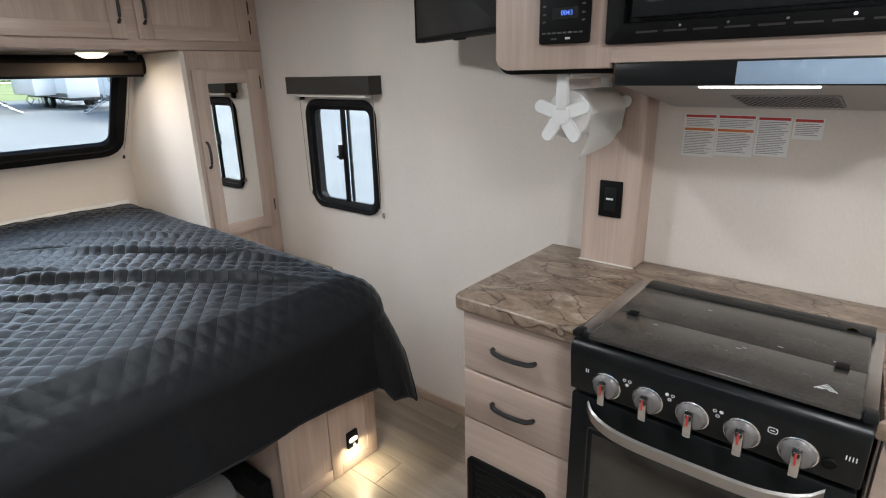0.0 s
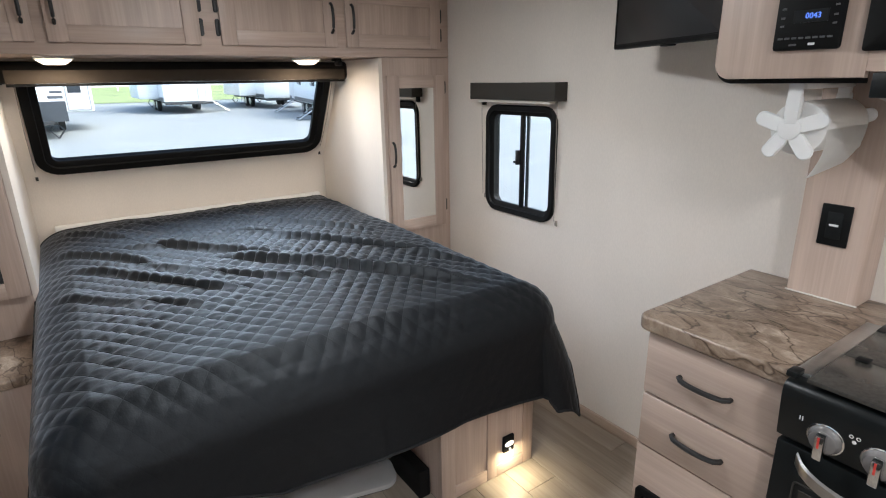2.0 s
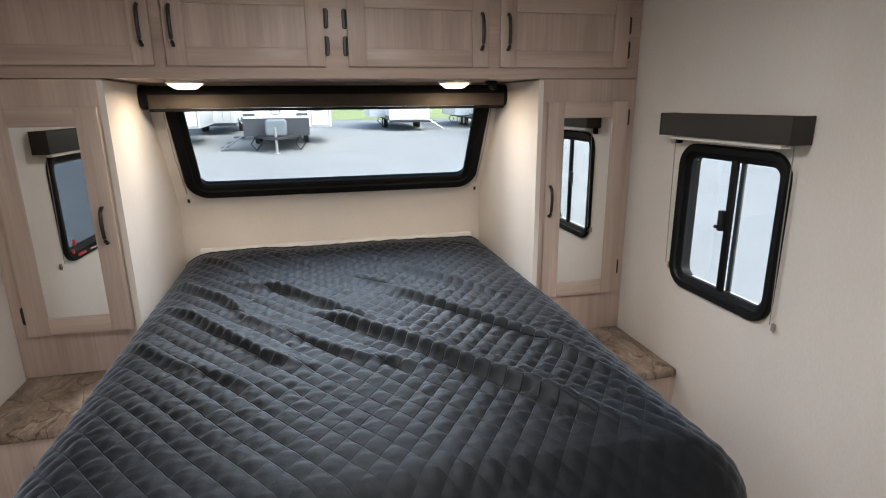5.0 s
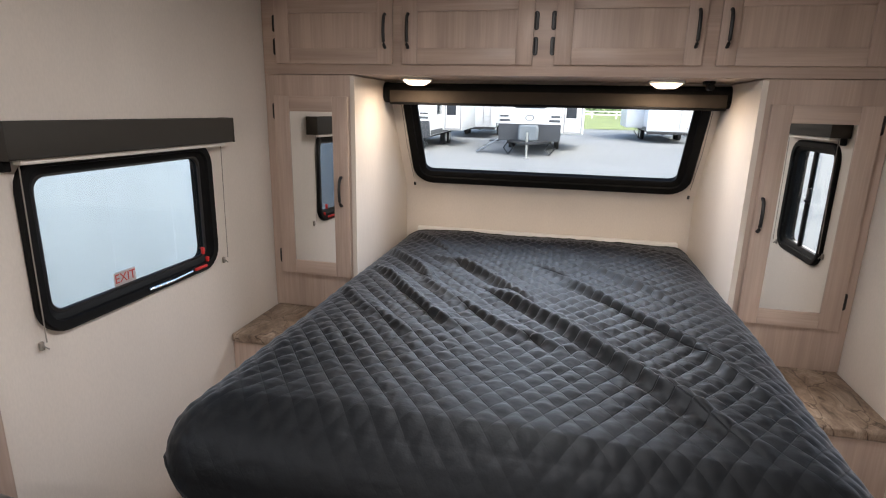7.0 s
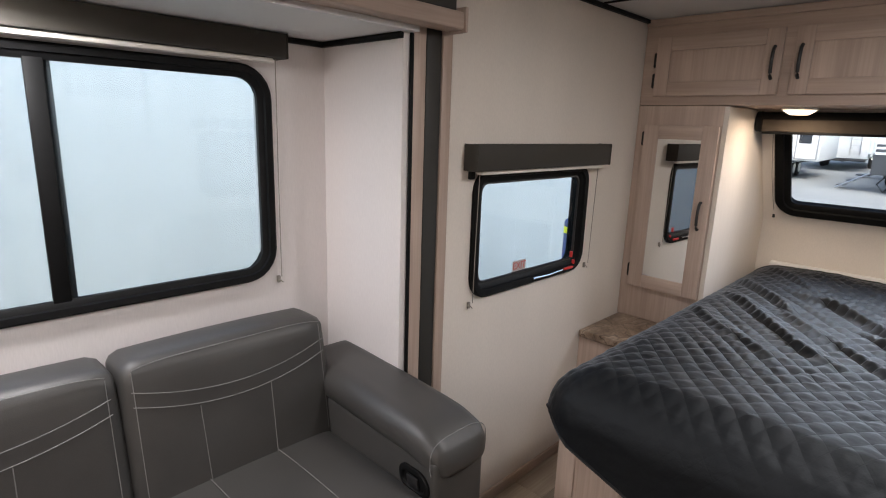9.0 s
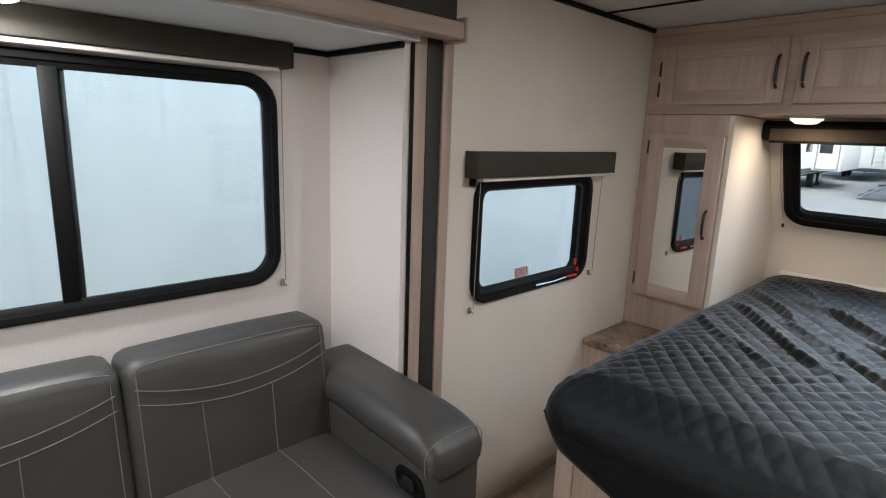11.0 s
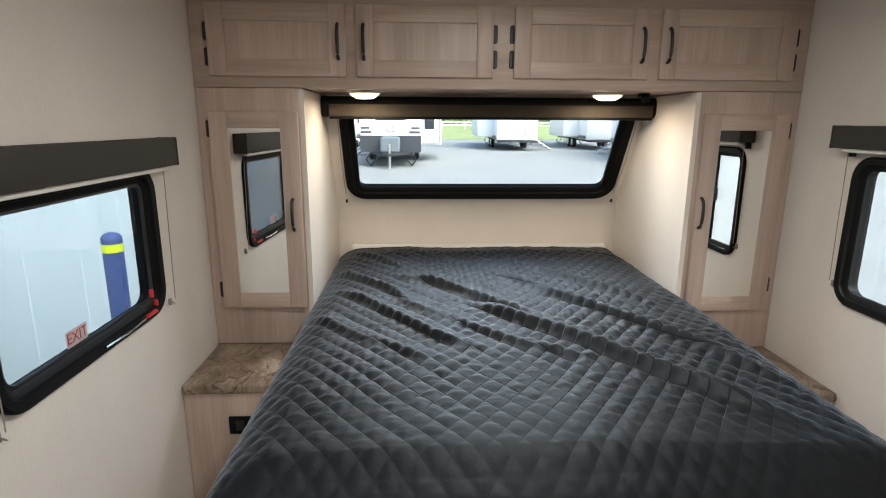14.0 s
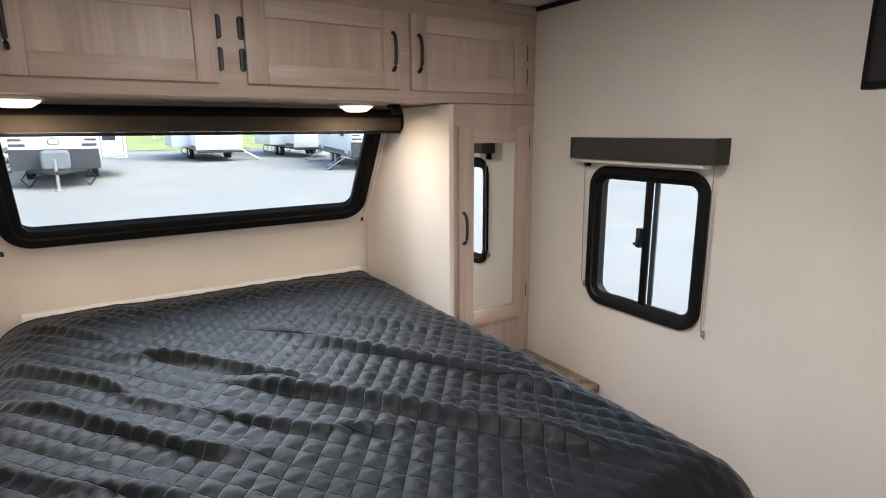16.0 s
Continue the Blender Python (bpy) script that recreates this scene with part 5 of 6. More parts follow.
for k in range(4):
    part("button", box(B(), 1.888 + 0.026 * k, 1.906 + 0.026 * k, 0.7060, 0.7078, 1.632, 1.635, 0.0006, 1), DIMINK, ra)
part("port", box(B(), 1.908, 1.922, 0.7062, 0.7078, 1.538, 1.542), DIMINK, ra)
part("port", box(B(), 1.945, 1.957, 0.7062, 0.7078, 1.538, 1.543), WHITEPL, ra)

mw = thing("microwave", (2.366, 0.72, 1.53), "black built-in microwave with a dark glass door", "microwave")
part("body", box(B(), 2.054, 2.678, 0.722, 1.05, 1.532, 1.858, 0.003), ENAMEL, mw)
part("trim_frame", loft(B(), 0.650, 0.35, 0.006, [(0, 0), (0, 0.010), (0.003, 0.012), (0.040, 0.012), (0.043, 0.006), (0.043, 0)], basis((2.366, 0.7215, 1.697), (1, 0, 0), (0, 0, 1))), BLACK, mw)
md = part("door", box(B(), 2.100, 2.52, 0.700, 0.7205, 1.572, 1.824, 0.004), ENAMEL, mw)
part("glass", box(B(), 2.130, 2.49, 0.698, 0.6998, 1.600, 1.80, 0.0008), DARKGLASS, md, "dark glass")
part("handle", box(B(), 2.495, 2.512, 0.676, 0.699, 1.60, 1.80, 0.005), STEEL, md, "steel handle")
part("keypad", box(B(), 2.524, 2.632, 0.702, 0.7205, 1.572, 1.824, 0.003), BLACK, mw)
part("badge", box(B(), 2.25, 2.33, 0.6968, 0.6978, 1.604, 1.612), INK, md, "pale plain badge")
for k in range(9):
    part("vent_slot", box(B(), 2.11 + 0.058 * k, 2.155 + 0.058 * k, 0.7088, 0.7096, 1.542, 1.546), SEAL, mw)
for xk in (2.20, 2.29, 2.39, 2.49, 2.59):
    part("screw", cyl(B(), (xk, 0.709, 1.553), 0.003, 0.002, "y", n=8), CHROME, mw)

hd = thing("range_hood", (2.36, 0.95, 1.44), "black range hood with a lit strip under the cabinet", "range hood")
part("front_lip", box(B(), 2.066, 2.66, 0.716, 0.738, 1.434, 1.482, 0.003), ENAMEL, hd)
# the lip's reflection, put in as a thin pale blue strip
part("film", box(B(), 2.315, 2.575, 0.713, 0.7155, 1.437, 1.480, 0.0008), REFLECTION, hd, "pale blue reflection painted on the lip")
part("switch", box(B(), 2.585, 2.60, 0.711, 0.7155, 1.445, 1.470, 0.002), BLACK_M, hd)
bm = B()
pr = [(0.739, 1.485), (0.739, 1.436), (1.165, 1.362), (1.165, 1.485)]
ca = [bm.verts.new((2.07, y, z)) for y, z in pr]
cb_ = [bm.verts.new((2.656, y, z)) for y, z in pr]
bm.faces.new(ca)
bm.faces.new(cb_[::-1])
for k in range(4):
    bm.faces.new((ca[k], ca[(k + 1) % 4], cb_[(k + 1) % 4], cb_[k]))
part("underside", bm, HOODGREY, hd, "grey metal underside")
UND = basis((0, 0.739, 1.436), (1, 0, 0), (0, 0.426, -0.074))
UND = UND @ Matrix.Diagonal((1, 1, -1, 1))
bm = box(B(), 2.235, 2.455, 0.023, 0.0275, 0.0005, 0.004, 0.001)
bm.transform(UND)
part("light_strip", bm, LED, hd, "lit white strip")
bm = box(B(), 2.27, 2.48, 0.16, 0.36, 0.0005, 0.003)
bm.transform(UND)
flt = part("filter", bm, INK, hd, "perforated grease filter")
bm = B()
for i in range(16):
    for j in range(12):
        box(bm, 2.276 + 0.0125 * i + 0.006 * (j % 2), 2.282 + 0.0125 * i + 0.006 * (j % 2), 0.168 + 0.016 * j, 0.177 + 0.016 * j, 0.0032, 0.0040)
bm.transform(UND)
tagged(part("perforation", bm, SEAL, flt), kind="stuff")

# printed instruction sheets on the wall
sheets = thing("instruction_sheets", (2.27, W, 1.28), "printed white safety sheets with red headings taped to the wall", "paper")
for x0, x1, z0, z1, head in ((2.098, 2.185, 1.222, 1.342, RED), (2.187, 2.283, 1.230, 1.342, RED), (2.286, 2.366, 1.236, 1.340, RED), (2.370, 2.437, 1.285, 1.338, RED)):
    sh = part("sheet", box(B(), x0, x1, W - 0.0022, W - 0.0012, z0, z1), PAPER, sheets)
    bm = box(B(), x0 + 0.003, x1 - 0.003, W - 0.0030, W - 0.0024, z1 - 0.009, z1 - 0.002)
    part("heading", bm, head, sh, "red heading bar")
    if z1 - z0 > 0.1 and x0 < 2.28:
        part("heading", box(B(), x0 + 0.003, x1 - 0.003, W - 0.0030, W - 0.0024, z1 - 0.046, z1 - 0.039), ORANGE, sh, "orange heading bar")
    bm = B()
    zz = z1 - 0.015
    rr_ = random.Random(int(x0 * 1000))
    while zz > z0 + 0.006:
        if not (z1 - 0.050 < zz < z1 - 0.036 and x0 < 2.28):
            box(bm, x0 + 0.005, x1 - 0.005 - rr_.random() * 0.02, W - 0.0029, W - 0.0024, zz, zz + 0.0016)
        zz -= 0.0046
    part("print", bm, INK, sh)

# paper towel holder
ph = thing("paper_towel_holder", (1.91, 0.9, 1.48), "white plastic flower-ended paper towel holder with a roll", "towel holder")
part("bar", box(B(), 1.892, 1.928, 0.785, 1.05, 1.448, 1.462, 0.004), WHITEPL, ph)
for yk in (0.84, 0.95):
    part("bracket", box(B(), 1.89, 1.945, yk - 0.02, yk + 0.02, 1.462, 1.4755, 0.003), WHITEPL, ph)
for yk in (0.776, 1.042):
    bm = cyl(B(), (1.91, yk, 1.362), 0.026, 0.0165, "y", n=20, bevel=0.003)
    for k in range(5):
        a = radians(90 + 72 * k)
        m = Matrix.Translation((1.91, yk, 1.362)) @ Matrix.Rotation(-a + radians(90), 4, "Y")
        tmp = loft(B(), 0.034, 0.066, 0.0160, [(0.002, -0.006), (0, -0.004), (0, 0.004), (0.002, 0.006)], basis((0, 0, 0.047), (1, 0, 0), (0, 0, 1)), False, True)
        add(bm, tmp, m)
    part("flower_end", bm, WHITEPL, ph, "white flower-shaped end")
    part("arm", box(B(), 1.895, 1.925, yk - 0.0095, yk + 0.004, 1.372, 1.4625, 0.004), WHITEPL, ph)
roll = part("paper_roll", cyl(B(), (1.918, 0.91, 1.362), 0.060, 0.235, "y", n=40, bevel=0.003), PAPER, ph, "white paper roll")
fl = B()
prev = None
for k in range(9):
    u = k / 8
    x, z = 1.978 + 0.004 * math.sin(u * 3) - 0.030 * u * u, 1.362 - 0.115 * u
    cur = [fl.verts.new((x, 0.795 + 0.004 * u, z)), fl.verts.new((x, 1.02 - 0.02 * u, z + 0.018 * u))]
    if prev:
        fl.faces.new((prev[0], prev[1], cur[1], cur[0]))
    prev = cur
bmesh.ops.solidify(fl, geom=fl.faces[:], thickness=0.0012)
part("loose_sheet", fl, PAPER, roll, "hanging paper sheet")

# television on a wall arm
TVD = Vector((1.735 - 1.232, 0.752 - 0.984, 0)).normalized()
tvm = basis((1.4835, 0.868, 1.735), TVD, (0, 0, 1))
tv = thing("television", (1.4835, 0.868, 1.735), "black flat television on a swing arm", "television")
part("bezel", loft(B(), 0.55, 0.335, 0.006, [(0, -0.028), (0, 0.0), (0.002, 0.002), (0.011, 0.002), (0.012, -0.0005)], tvm, False, True), BLACK, tv)
part("screen", slab(B(), 0.527, 0.312, 0.003, 0.001, tvm @ Matrix.Translation((0, 0.003, -0.0003))), SCREEN, tv, "dark glossy screen")
bm = box(B(), -0.17, 0.17, -0.14, 0.06, -0.062, -0.0285, 0.012)
bm.transform(tvm)
part("back_cover", bm, BLACK, tv)
bm = box(B(), 0.0, 0.055, -0.173, -0.1675, -0.02, -0.002, 0.002)
bm.transform(tvm)
part("sensor", bm, BLACK, tv)
part("swing_arm", tube(B(), [(1.52, 0.93, 1.72), (1.60, 1.05, 1.72), (1.62, 1.175, 1.72)], 0.014, 8), BLACK_M, tv)
part("cable", tube(B(), [(1.70, 0.80, 1.60), (1.735, 0.82, 1.585), (1.755, 0.87, 1.56), (1.765, 0.95, 1.57)], 0.003), BLACK, tv)


# ---- sofa in the slide-out ----
def cushion(x0, x1, y0, y1, z0, z1, r, puff=0.012, lean=0.0, cuts=17):
    """A padded block with bulging faces."""
    tmp = bmesh.new()
    bmesh.ops.create_cube(tmp, size=1)
    for v in tmp.verts:
        v.co = Vector(((x0 + x1) / 2 + v.co.x * (x1 - x0), (y0 + y1) / 2 + v.co.y * (y1 - y0), (z0 + z1) / 2 + v.co.z * (z1 - z0)))
    bmesh.ops.subdivide_edges(tmp, edges=tmp.edges[:], cuts=cuts, use_grid_fill=True)
    c = Vector(((x0 + x1) / 2, (y0 + y1) / 2, (z0 + z1) / 2))
    h = Vector(((x1 - x0) / 2, (y1 - y0) / 2, (z1 - z0) / 2))
    for v in tmp.verts:
        p = v.co - c
        inner = Vector((max(-h.x + r, min(h.x - r, p.x)), max(-h.y + r, min(h.y - r, p.y)), max(-h.z + r, min(h.z - r, p.z))))
        e = p - inner
        if e.length > 1e-6:
            p = inner + e.normalized() * r
        u, w_, t = p.x / h.x, p.y / h.y, p.z / h.z
        bulge = Vector((u * (1 - w_ * w_) * (1 - t * t), w_ * (1 - u * u) * (1 - t * t), t * (1 - u * u) * (1 - w_ * w_)))
        p += bulge * puff
        p.y -= lean * (p.z + h.z)
        v.co = c + p
    return tmp


sf = thing("sofa", (2.26, -1.2, FLOOR), "grey leatherette reclining sofa with pale stitching in the slide-out", "sofa")
part("base", box(B(), 1.66, 2.86, -1.50, -0.80, FLOOR + 0.02, 0.30, 0.02), LEATHER, sf)
for x0, x1 in ((1.650, 2.222), (2.230, 2.840)):
    bk = part("back_cushion", cushion(x0, x1, -1.425, -1.27, 0.42, 0.879, 0.034, 0.010, 0.16), LEATHER, sf)
    xm, hw = (x0 + x1) / 2, (x1 - x0) / 2 - 0.03

    def front_y(z, u):
        return -1.268 - 0.16 * (z - 0.42) + 0.008 * (1 - u * u)

    for dz in (0.037, 0.0):
        pts = []
        for k in range(25):
            u = -1 + k / 12
            z = 0.733 + dz + 0.045 * u * u
            pts.append((xm + u * (hw + 0.012), front_y(z, u), z))
        part("stitching", tube(B(), pts, 0.0012, 5), STITCH, bk, "pale stitching")
    for u in (-0.33, 0.45):
        pts = [(xm + u * hw - 0.012 * u * k / 8, front_y(0.735 - 0.225 * k / 8, u), 0.735 - 0.225 * k / 8) for k in range(9)]
        part("stitching", tube(B(), pts, 0.0012, 5), STITCH, bk, "pale stitching")
    for sx in (-1, 1):
        pts = [(xm + sx * (hw + 0.006), front_y(z, 1) - 0.004, z) for z in (0.53, 0.6, 0.7, 0.8, 0.86)]
        part("stitching", tube(B(), pts, 0.0012, 5), STITCH, bk, "pale stitching")
    pts = [(xm + u / 10 * hw * 1.02, -1.340, 0.880 - 0.012 * abs(u / 10) ** 6) for u in range(-10, 11)]
    part("stitching", tube(B(), pts, 0.0012, 5), STITCH, bk, "pale stitching")
    sc_ = part("seat_cushion", cushion(x0, x1, -1.36, -0.78, 0.31, 0.522, 0.05, 0.018), LEATHER, sf)
    for u in (-0.33, 0.45):
        part("stitching", tube(B(), [(xm + u * hw, y, 0.5255 + 0.014 * (1 - ((y + 1.07) / 0.29) ** 2)) for y in (-1.30, -1.2, -1.1, -1.0, -0.9, -0.84)], 0.0012, 5), STITCH, sc_, "pale stitching")
def pad_top(y):
    """Height of the padded arm above its base: a gentle fall to the front."""
    return 0.032 * max(0.0, min(1.0, (-0.84 - y) / 0.62)) ** 0.8


for x0, x1, s in ((1.462, 1.668, 1), (2.842, 3.05, -1)):
    ar = part("armrest", box(B(), x0 + 0.008, x1, -1.50, -0.820, FLOOR + 0.02, 0.628, 0.022, 3), LEATHER, sf)
    bm = cushion(x0 - 0.010, x1 + 0.002, -1.50, -0.812, 0.578, 0.688, 0.050, 0.008)
    for v in bm.verts:
        v.co.z += pad_top(v.co.y) - 0.030 * max(0.0, (v.co.y + 0.95) / 0.14) ** 2
    part("arm_pad", bm, LEATHER, ar)
    for yk in (-1.10, -0.838):
        pts = []
        for k in range(15):
            a = radians(-20 + 220 * k / 14)
            ca, sa = math.cos(a), math.sin(a)
            pts.append(((x0 + x1) / 2 - 0.005 + 0.1105 * math.copysign(abs(ca) ** 0.62, ca), yk - 0.006 * sa, 0.633 + 0.0585 * math.copysign(abs(sa) ** 0.62, sa) + pad_top(yk) - 0.030 * max(0.0, (yk + 0.95) / 0.14) ** 2))
        part("stitching", tube(B(), pts, 0.0012, 5), STITCH, ar, "pale stitching")
    if s > 0:
        lv = part("recline_lever", loft(B(), 0.115, 0.075, 0.036, [(0, 0), (0, 0.006), (0.004, 0.009), (0.014, 0.009), (0.018, 0.003)], basis((x1, -0.895, 0.545), (0, 1, 0), (0, -0.2, 1)), False, True), BLACK, ar, "black recline lever cup")
        bm = box(B(), -0.022, 0.022, -0.016, 0.016, 0.003, 0.012, 0.004)
        bm.transform(basis((x1, -0.895, 0.545), (0, 1, 0), (0, -0.2, 1)))
        part("lever", bm, BLACK_M, lv)


# ---- yard outside ----
GZ = -0.75
SLOPE = 0.0206


def gz(x):
    """The lot's height: level beside the trailer, rising gently ahead of it."""
    return GZ + SLOPE * max(0.0, 1.5 - x)


def sheet(x0, x1, lift):
    bm = B()
    xs = [x for x in (x0, -400, -200, -100, -44, -20, 1.5, x1) if x0 <= x <= x1]
    rows = [[bm.verts.new((x, y, gz(x) + lift)) for x in xs] for y in (-500, -100, 0, 100, 500)]
    for p, q in zip(rows, rows[1:]):
        for k in range(len(xs) - 1):
            bm.faces.new((p[k], p[k + 1], q[k + 1], q[k]))
    return bm


structure("ground", sheet(-600, 600, 0.0), ASPHALT, "pale worn gravel and asphalt lot", "ground")
structure("ground_lawn", sheet(-599, -44, 0.03), GRASS, "bright green lawn beyond the lot", "lawn")


def trailer(name, label):
    """A travel trailer facing +x with its tongue at the origin; the ground is z = 0."""
    t = thing(name, (0, 0, 0), label, "trailer", "parked trailers")
    bm = B()
    side = [(-1.3, 0.62), (-1.15, 1.3), (-1.35, 2.35), (-1.9, 3.05), (-2.6, 3.2), (-8.9, 3.2), (-9.0, 3.1), (-9.0, 0.62)]
    a = [bm.verts.new((x, -1.22, z)) for x, z in side]
    b = [bm.verts.new((x, 1.22, z)) for x, z in side]
    bm.faces.new(a)
    bm.faces.new(b[::-1])
    for k in range(len(side)):
        bm.faces.new((a[k], a[(k + 1) % len(side)], b[(k + 1) % len(side)], b[k]))
    bmesh.ops.bevel(bm, geom=bm.edges[:], offset=0.06, segments=2, affect="EDGES", profile=0.5)
    part("body", bm, GELCOAT, t)
    bm = B()
    sd = [(-1.28, 0.60), (-1.17, 1.08), (-1.128, 1.28), (-1.30, 1.28), (-1.45, 0.60)]
    a = [bm.verts.new((x, -1.24, z)) for x, z in sd]
    b = [bm.verts.new((x, 1.24, z)) for x, z in sd]
    bm.faces.new(a)
    bm.faces.new(b[::-1])
    for k in range(5):
        bm.faces.new((a[k], a[(k + 1) % 5], b[(k + 1) % 5], b[k]))
    part("front_cap", bm, GREYCAP, t, "dark grey lower front")
    for s in (-1, 1):
        bm = box(B(), -1.24, -1.15, s * 0.98 - 0.22, s * 0.98 + 0.22, 1.36, 1.46, 0.01)
        box(bm, -1.26, -1.18, s * 1.02 - 0.18, s * 1.02 + 0.18, 1.54, 1.62, 0.01)
        part("stripe", bm, GREYCAP, t, "dark stripe")
        part("skirt_stripe", box(B(), -8.9, -1.6, s * 1.225 - 0.006, s * 1.225 + 0.006, 0.66, 0.86), GREYCAP, t)
        for x0 in (-3.6, -6.6):
            part("window", box(B(), x0, x0 + 0.9, s * 1.225 - 0.012, s * 1.225 + 0.012, 1.50, 2.20, 0.008), TINTWIN, t, "dark side window")
        bm = tube(B(), [(0.0, 0.0, 0.58), (-1.3, s * 0.75, 0.58), (-2.0, s * 0.9, 0.58)], 0.06, 8)
        part("tongue_beam", bm, DARKSTEEL, t)
        bm = tube(B(), [(-1.6, s * 0.85, 0.55), (-1.62, s * 1.05, 0.28), (-1.6, s * 0.85, 0.02)], 0.03, 6)
        tube(bm, [(-1.6, s * 0.85, 0.55), (-1.6, s * 0.65, 0.28), (-1.6, s * 0.85, 0.02)], 0.03, 6)
        part("stabiliser", bm, DARKSTEEL, t)
        for xw in (-5.0, -5.9):
            w = part("wheel", cyl(B(), (xw, s * 1.05, 0.36), 0.36, 0.22, "y", n=28, bevel=0.04), RUBBER, t, "black tyre")
            part("rim", cyl(B(), (xw, s * 1.165, 0.36), 0.20, 0.03, "y", n=20, bevel=0.008), STEEL, w, "steel rim")
    part("front_window", box(B(), -1.40, -1.235, -0.62, 0.62, 1.88, 2.30, 0.03), TINTWIN, t, "dark front window")
    part("badge", loft(B(), 0.34, 0.22, 0.10, [(0, 0), (0, 0.02), (0.03, 0.02), (0.03, 0)], basis((-1.165, 0, 1.52), (0, 1, 0), (-0.1, 0, 1))), GREYCAP, t, "plain oval badge")
    part("tank_cover", loft(B(), 0.78, 0.62, 0.12, [(0.05, -0.25), (0, -0.2), (0, 0.2), (0.06, 0.26)], basis((-0.85, 0, 0.94), (0, 1, 0), (0, 0, 1)), False, True), mat("grey_tank_cover", (0.16, 0.18, 0.20), 0.5, var=0.06, scale=3), t, "grey tank cover")
    part("jack", tube(B(), [(-0.25, 0, 1.0), (-0.25, 0, 0.04)], 0.05, 8), STEEL, t)
    part("jack_foot", box(B(), -0.38, -0.12, -0.12, 0.12, 0.0, 0.04, 0.01), STEEL, t)
    part("chassis", box(B(), -8.9, -1.5, -0.9, 0.9, 0.48, 0.62, 0.01), DARKSTEEL, t)
    so1 = part("slide_out", box(B(), -7.4, -3.9, 1.2, 2.2, 0.75, 2.85, 0.05), GELCOAT, t)
    part("slide_trim", loft(B(), 0.8, 2.0, 0.04, [(0, 0), (0, 0.02), (0.05, 0.02), (0.05, 0)], basis((-3.895, 1.72, 1.8), (0, 1, 0), (0, 0, 1))), SHELL, so1)
    part("slide_window", box(B(), -3.905, -3.885, 1.42, 1.86, 1.45, 2.1, 0.006), TINTWIN, so1)
    for xd in (-2.25, -7.9):
        stp = part("entry_steps", box(B(), xd - 0.3, xd + 0.3, -1.72, -1.30, 0.50, 0.54, 0.01), DARKSTEEL, t, "folding entry steps")
        for k in range(2):
            part("tread", box(B(), xd - 0.3, xd + 0.3, -1.97 - 0.25 * k, -1.72 - 0.25 * k, 0.30 - 0.18 * k, 0.33 - 0.18 * k, 0.008), DARKSTEEL, stp)
        for xk in (xd - 0.31, xd + 0.31):
            part("stringer", tube(B(), [(xk, -1.3, 0.62), (xk, -2.25, 0.03)], 0.03, 6), STEEL, stp)
        part("door", box(B(), xd - 0.37, xd + 0.37, -1.238, -1.215, 0.72, 2.65, 0.02), WHITEPL, t, "white entry door")
    part("ladder", tube(B(), [(-9.06, -0.9, 0.8), (-9.1, -0.9, 3.15), (-8.8, -0.9, 3.28)], 0.02, 6), STEEL, t)
    lad = t.children[-1]
    part("ladder_side", tube(B(), [(-9.06, -0.5, 0.8), (-9.1, -0.5, 3.15), (-8.8, -0.5, 3.28)], 0.02, 6), STEEL, lad)
    for k in range(8):
        part("rung", tube(B(), [(-9.07, -0.9, 0.95 + 0.29 * k), (-9.07, -0.5, 0.95 + 0.29 * k)], 0.015, 6), STEEL, lad)
    part("rear_window", box(B(), -9.02, -8.98, 0.1, 0.9, 1.9, 2.4, 0.01), TINTWIN, t)
    bm = box(B(), -9.3, -9.0, -1.2, 1.2, 0.50, 0.60, 0.01)
    part("bumper", bm, DARKSTEEL, t)
    return t


TILT = math.degrees(math.atan(SLOPE))
tr = trailer("travel_trailer", "white travel trailer with a dark grey lower front, parked")
tr.matrix_basis = pose(-19.3, -1.4, gz(-19.3), 0, TILT, 0)
REAR = "white travel trailer parked with its back to the lot"
STEPS = "white travel trailer with folding entry steps down"
for x, y, turn, label in ((-19.7, -6.9, 0, ""), (-39.4, 5.6, 180, REAR), (-40.1, 11.0, 181, REAR), (-20.2, 10.6, -9, STEPS), (-39.2, -5.2, 180, REAR), (-21.0, -13.2, 2, ""), (-40.5, -12.5, 180, REAR), (-21.5, 16.8, -8, STEPS), (-13.5, 23.5, -35, STEPS)):
    c = copy_thing(tr, pose(x, y, gz(x), 0, TILT if abs(turn) < 90 else -TILT, turn))
    if label:
        c["label"] = label

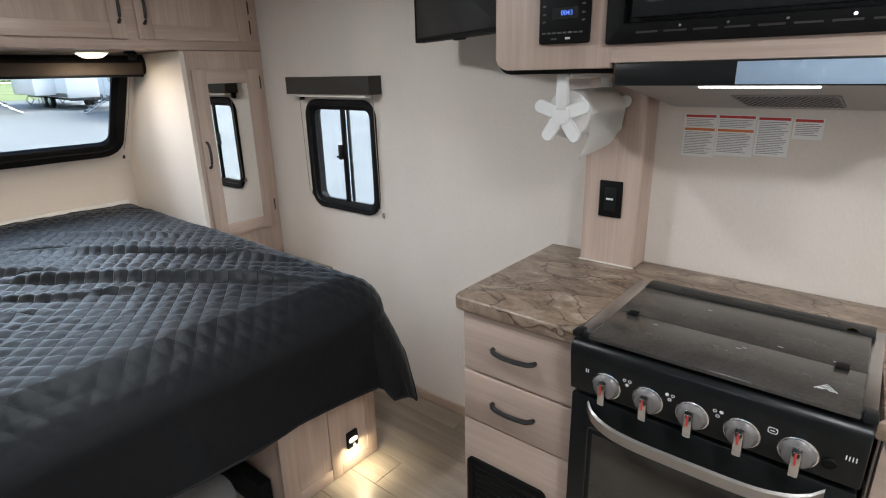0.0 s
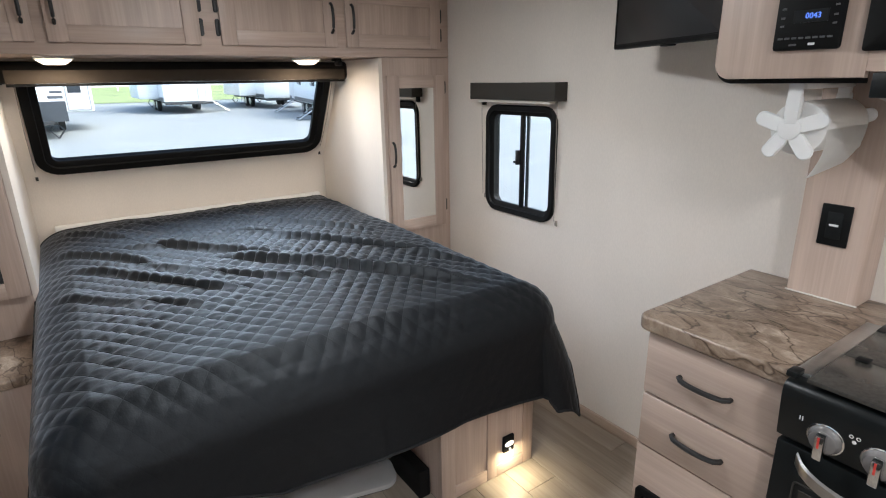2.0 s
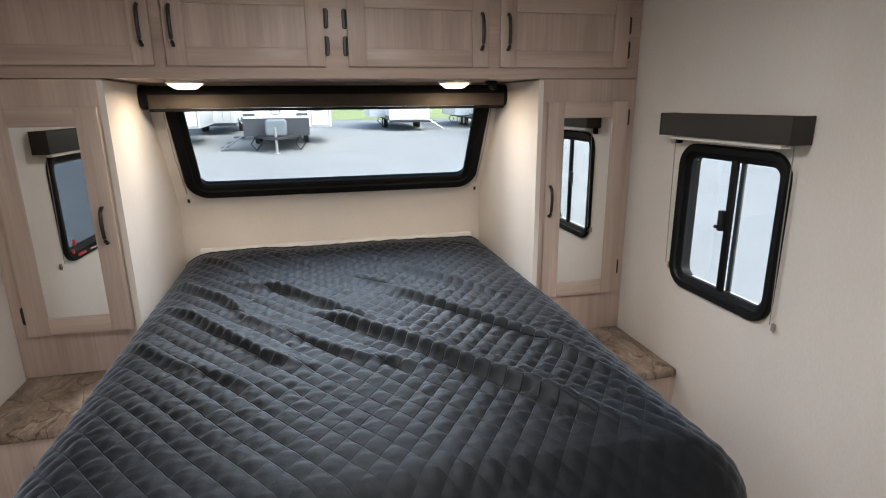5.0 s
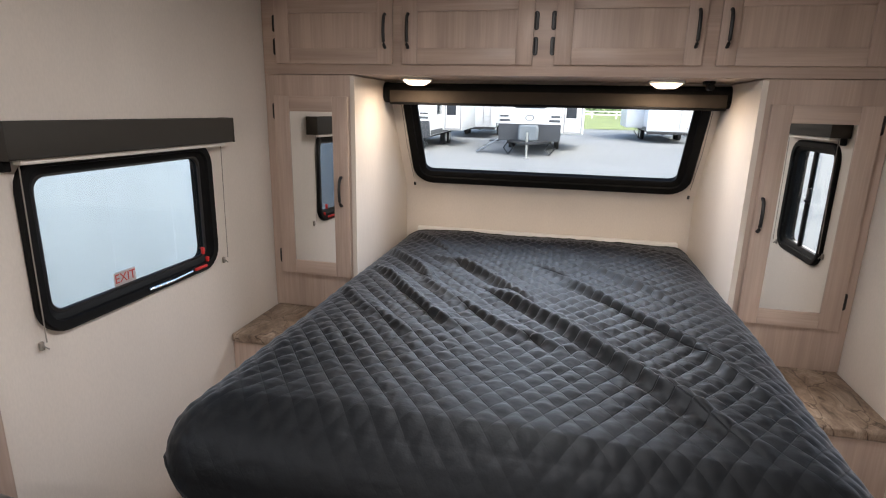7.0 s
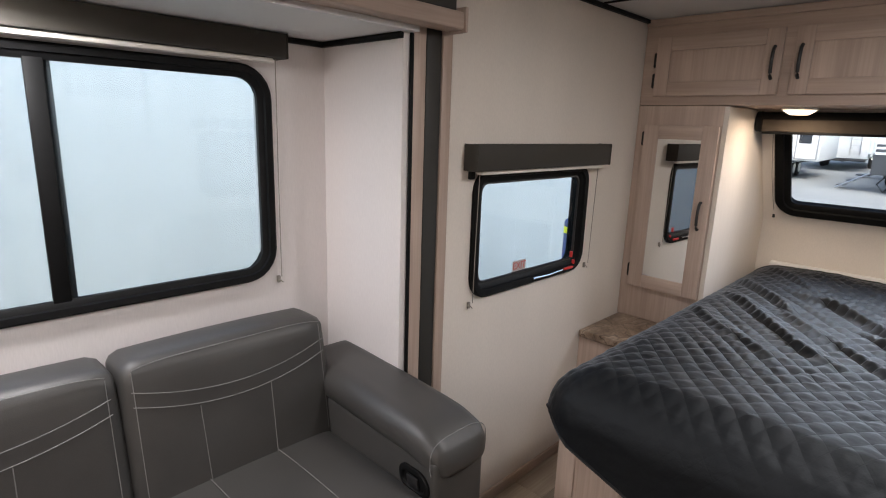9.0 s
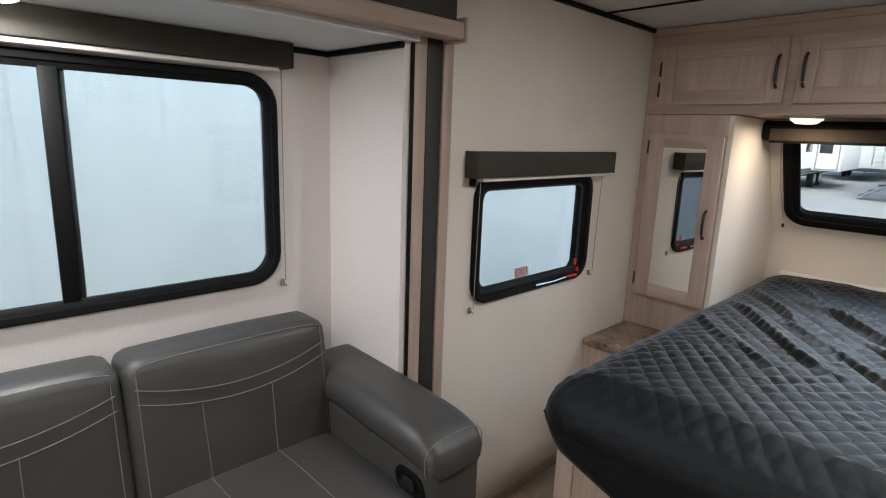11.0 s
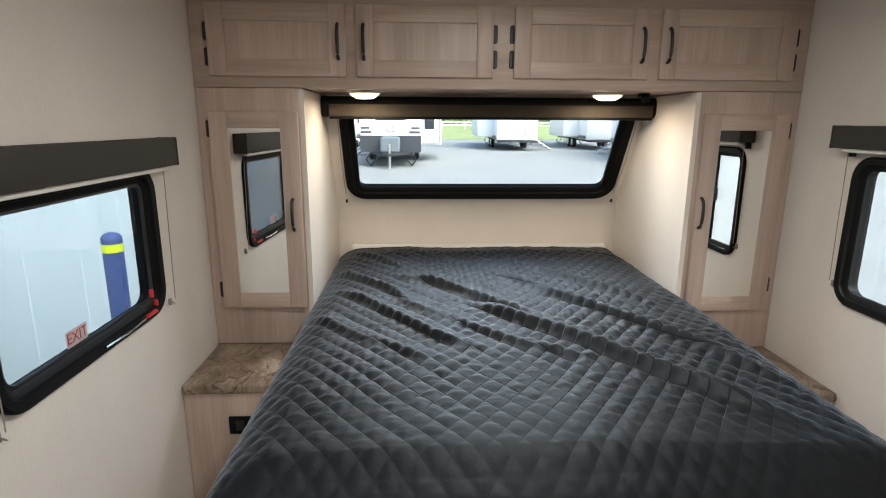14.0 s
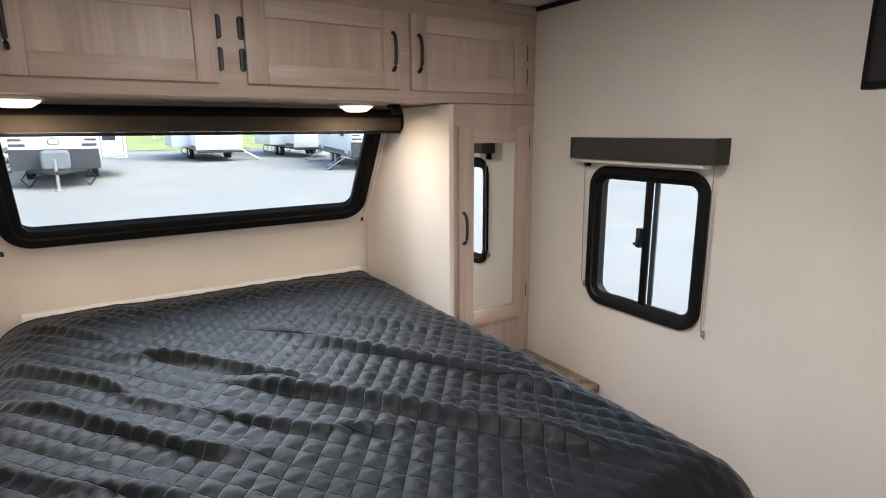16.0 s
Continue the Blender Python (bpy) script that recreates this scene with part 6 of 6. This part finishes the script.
# neighbour trailer's long white side, close beyond the sofa windows
nb = thing("neighbour_trailer", (1.0, -3.6, GZ), "long white sided trailer parked close alongside", "trailer")
part("body", box(B(), -7.45, 9.0, -5.9, -3.45, GZ + 0.14, GZ + 3.3, 0.05), NEIGHBOUR, nb)
for k in range(22):
    x = -7.2 + 0.72 * k
    part("siding_seam", box(B(), x, x + 0.02, -3.4495, -3.4482, GZ + 0.20, GZ + 3.2), NEIGHBOUR, nb)

bo = thing("bollard", (-1.84, -2.58, GZ), "blue bollard with a yellow reflective band", "bollard")
bm = cyl(B(), (-1.84, -2.58, GZ + 0.69), 0.07, 1.38, "z", n=28)
tmp = bmesh.new()
bmesh.ops.create_uvsphere(tmp, u_segments=28, v_segments=12, radius=0.07)
for v in tmp.verts:
    v.co.z = max(0, v.co.z) * 0.7
add(bm, tmp, Matrix.Translation((-1.84, -2.58, GZ + 1.38)))
part("post", bm, BLUE, bo)
part("band", cyl(B(), (-1.84, -2.58, GZ + 1.315), 0.0725, 0.060, "z", n=28), YELLOW, bo, "yellow reflective band")

# far fence and hedge
FZ = gz(-72)
fn = thing("rail_fence", (-72, 0, FZ), "long white rail fence across the lawn", "fence")
for k in range(60):
    part("post", box(B(), -72.1, -71.9, -90 + 3 * k, -89.85 + 3 * k, FZ, FZ + 1.0), WHITEPL, fn)
for zz in (0.45, 0.82):
    part("rail", box(B(), -72.06, -71.98, -90, 88, FZ + zz, FZ + zz + 0.16), WHITEPL, fn)
rg = random.Random(3)
verts_h, faces_h = [], []
for k in range(9000):
    y, x, z = rg.uniform(-140, 140), rg.uniform(-95, -91), rg.random()
    top = 2.9 + 1.4 * noise.noise((y * 0.12, 0, 0)) + 0.5 * noise.noise((y * 0.6, 3, 0))
    c = Vector((x, y, gz(-93) + z * top))
    s = rg.uniform(0.25, 0.55)
    m = Euler((rg.uniform(0, 6), rg.uniform(0, 6), rg.uniform(0, 6))).to_matrix()
    n0 = len(verts_h)
    for p in ((-s, 0, 0), (0, -s * 0.6, 0), (s, 0, 0), (0, s * 0.6, 0)):
        verts_h.append(c + m @ Vector(p))
    faces_h.append((n0, n0 + 1, n0 + 2, n0 + 3))
me = bpy.data.meshes.new("hedge")
me.from_pydata([tuple(v) for v in verts_h], [], faces_h)
me.materials.append(HEDGE)
tagged(new("hedge", me), "distant dark green hedge of small leaves", "hedge", kind="stuff")
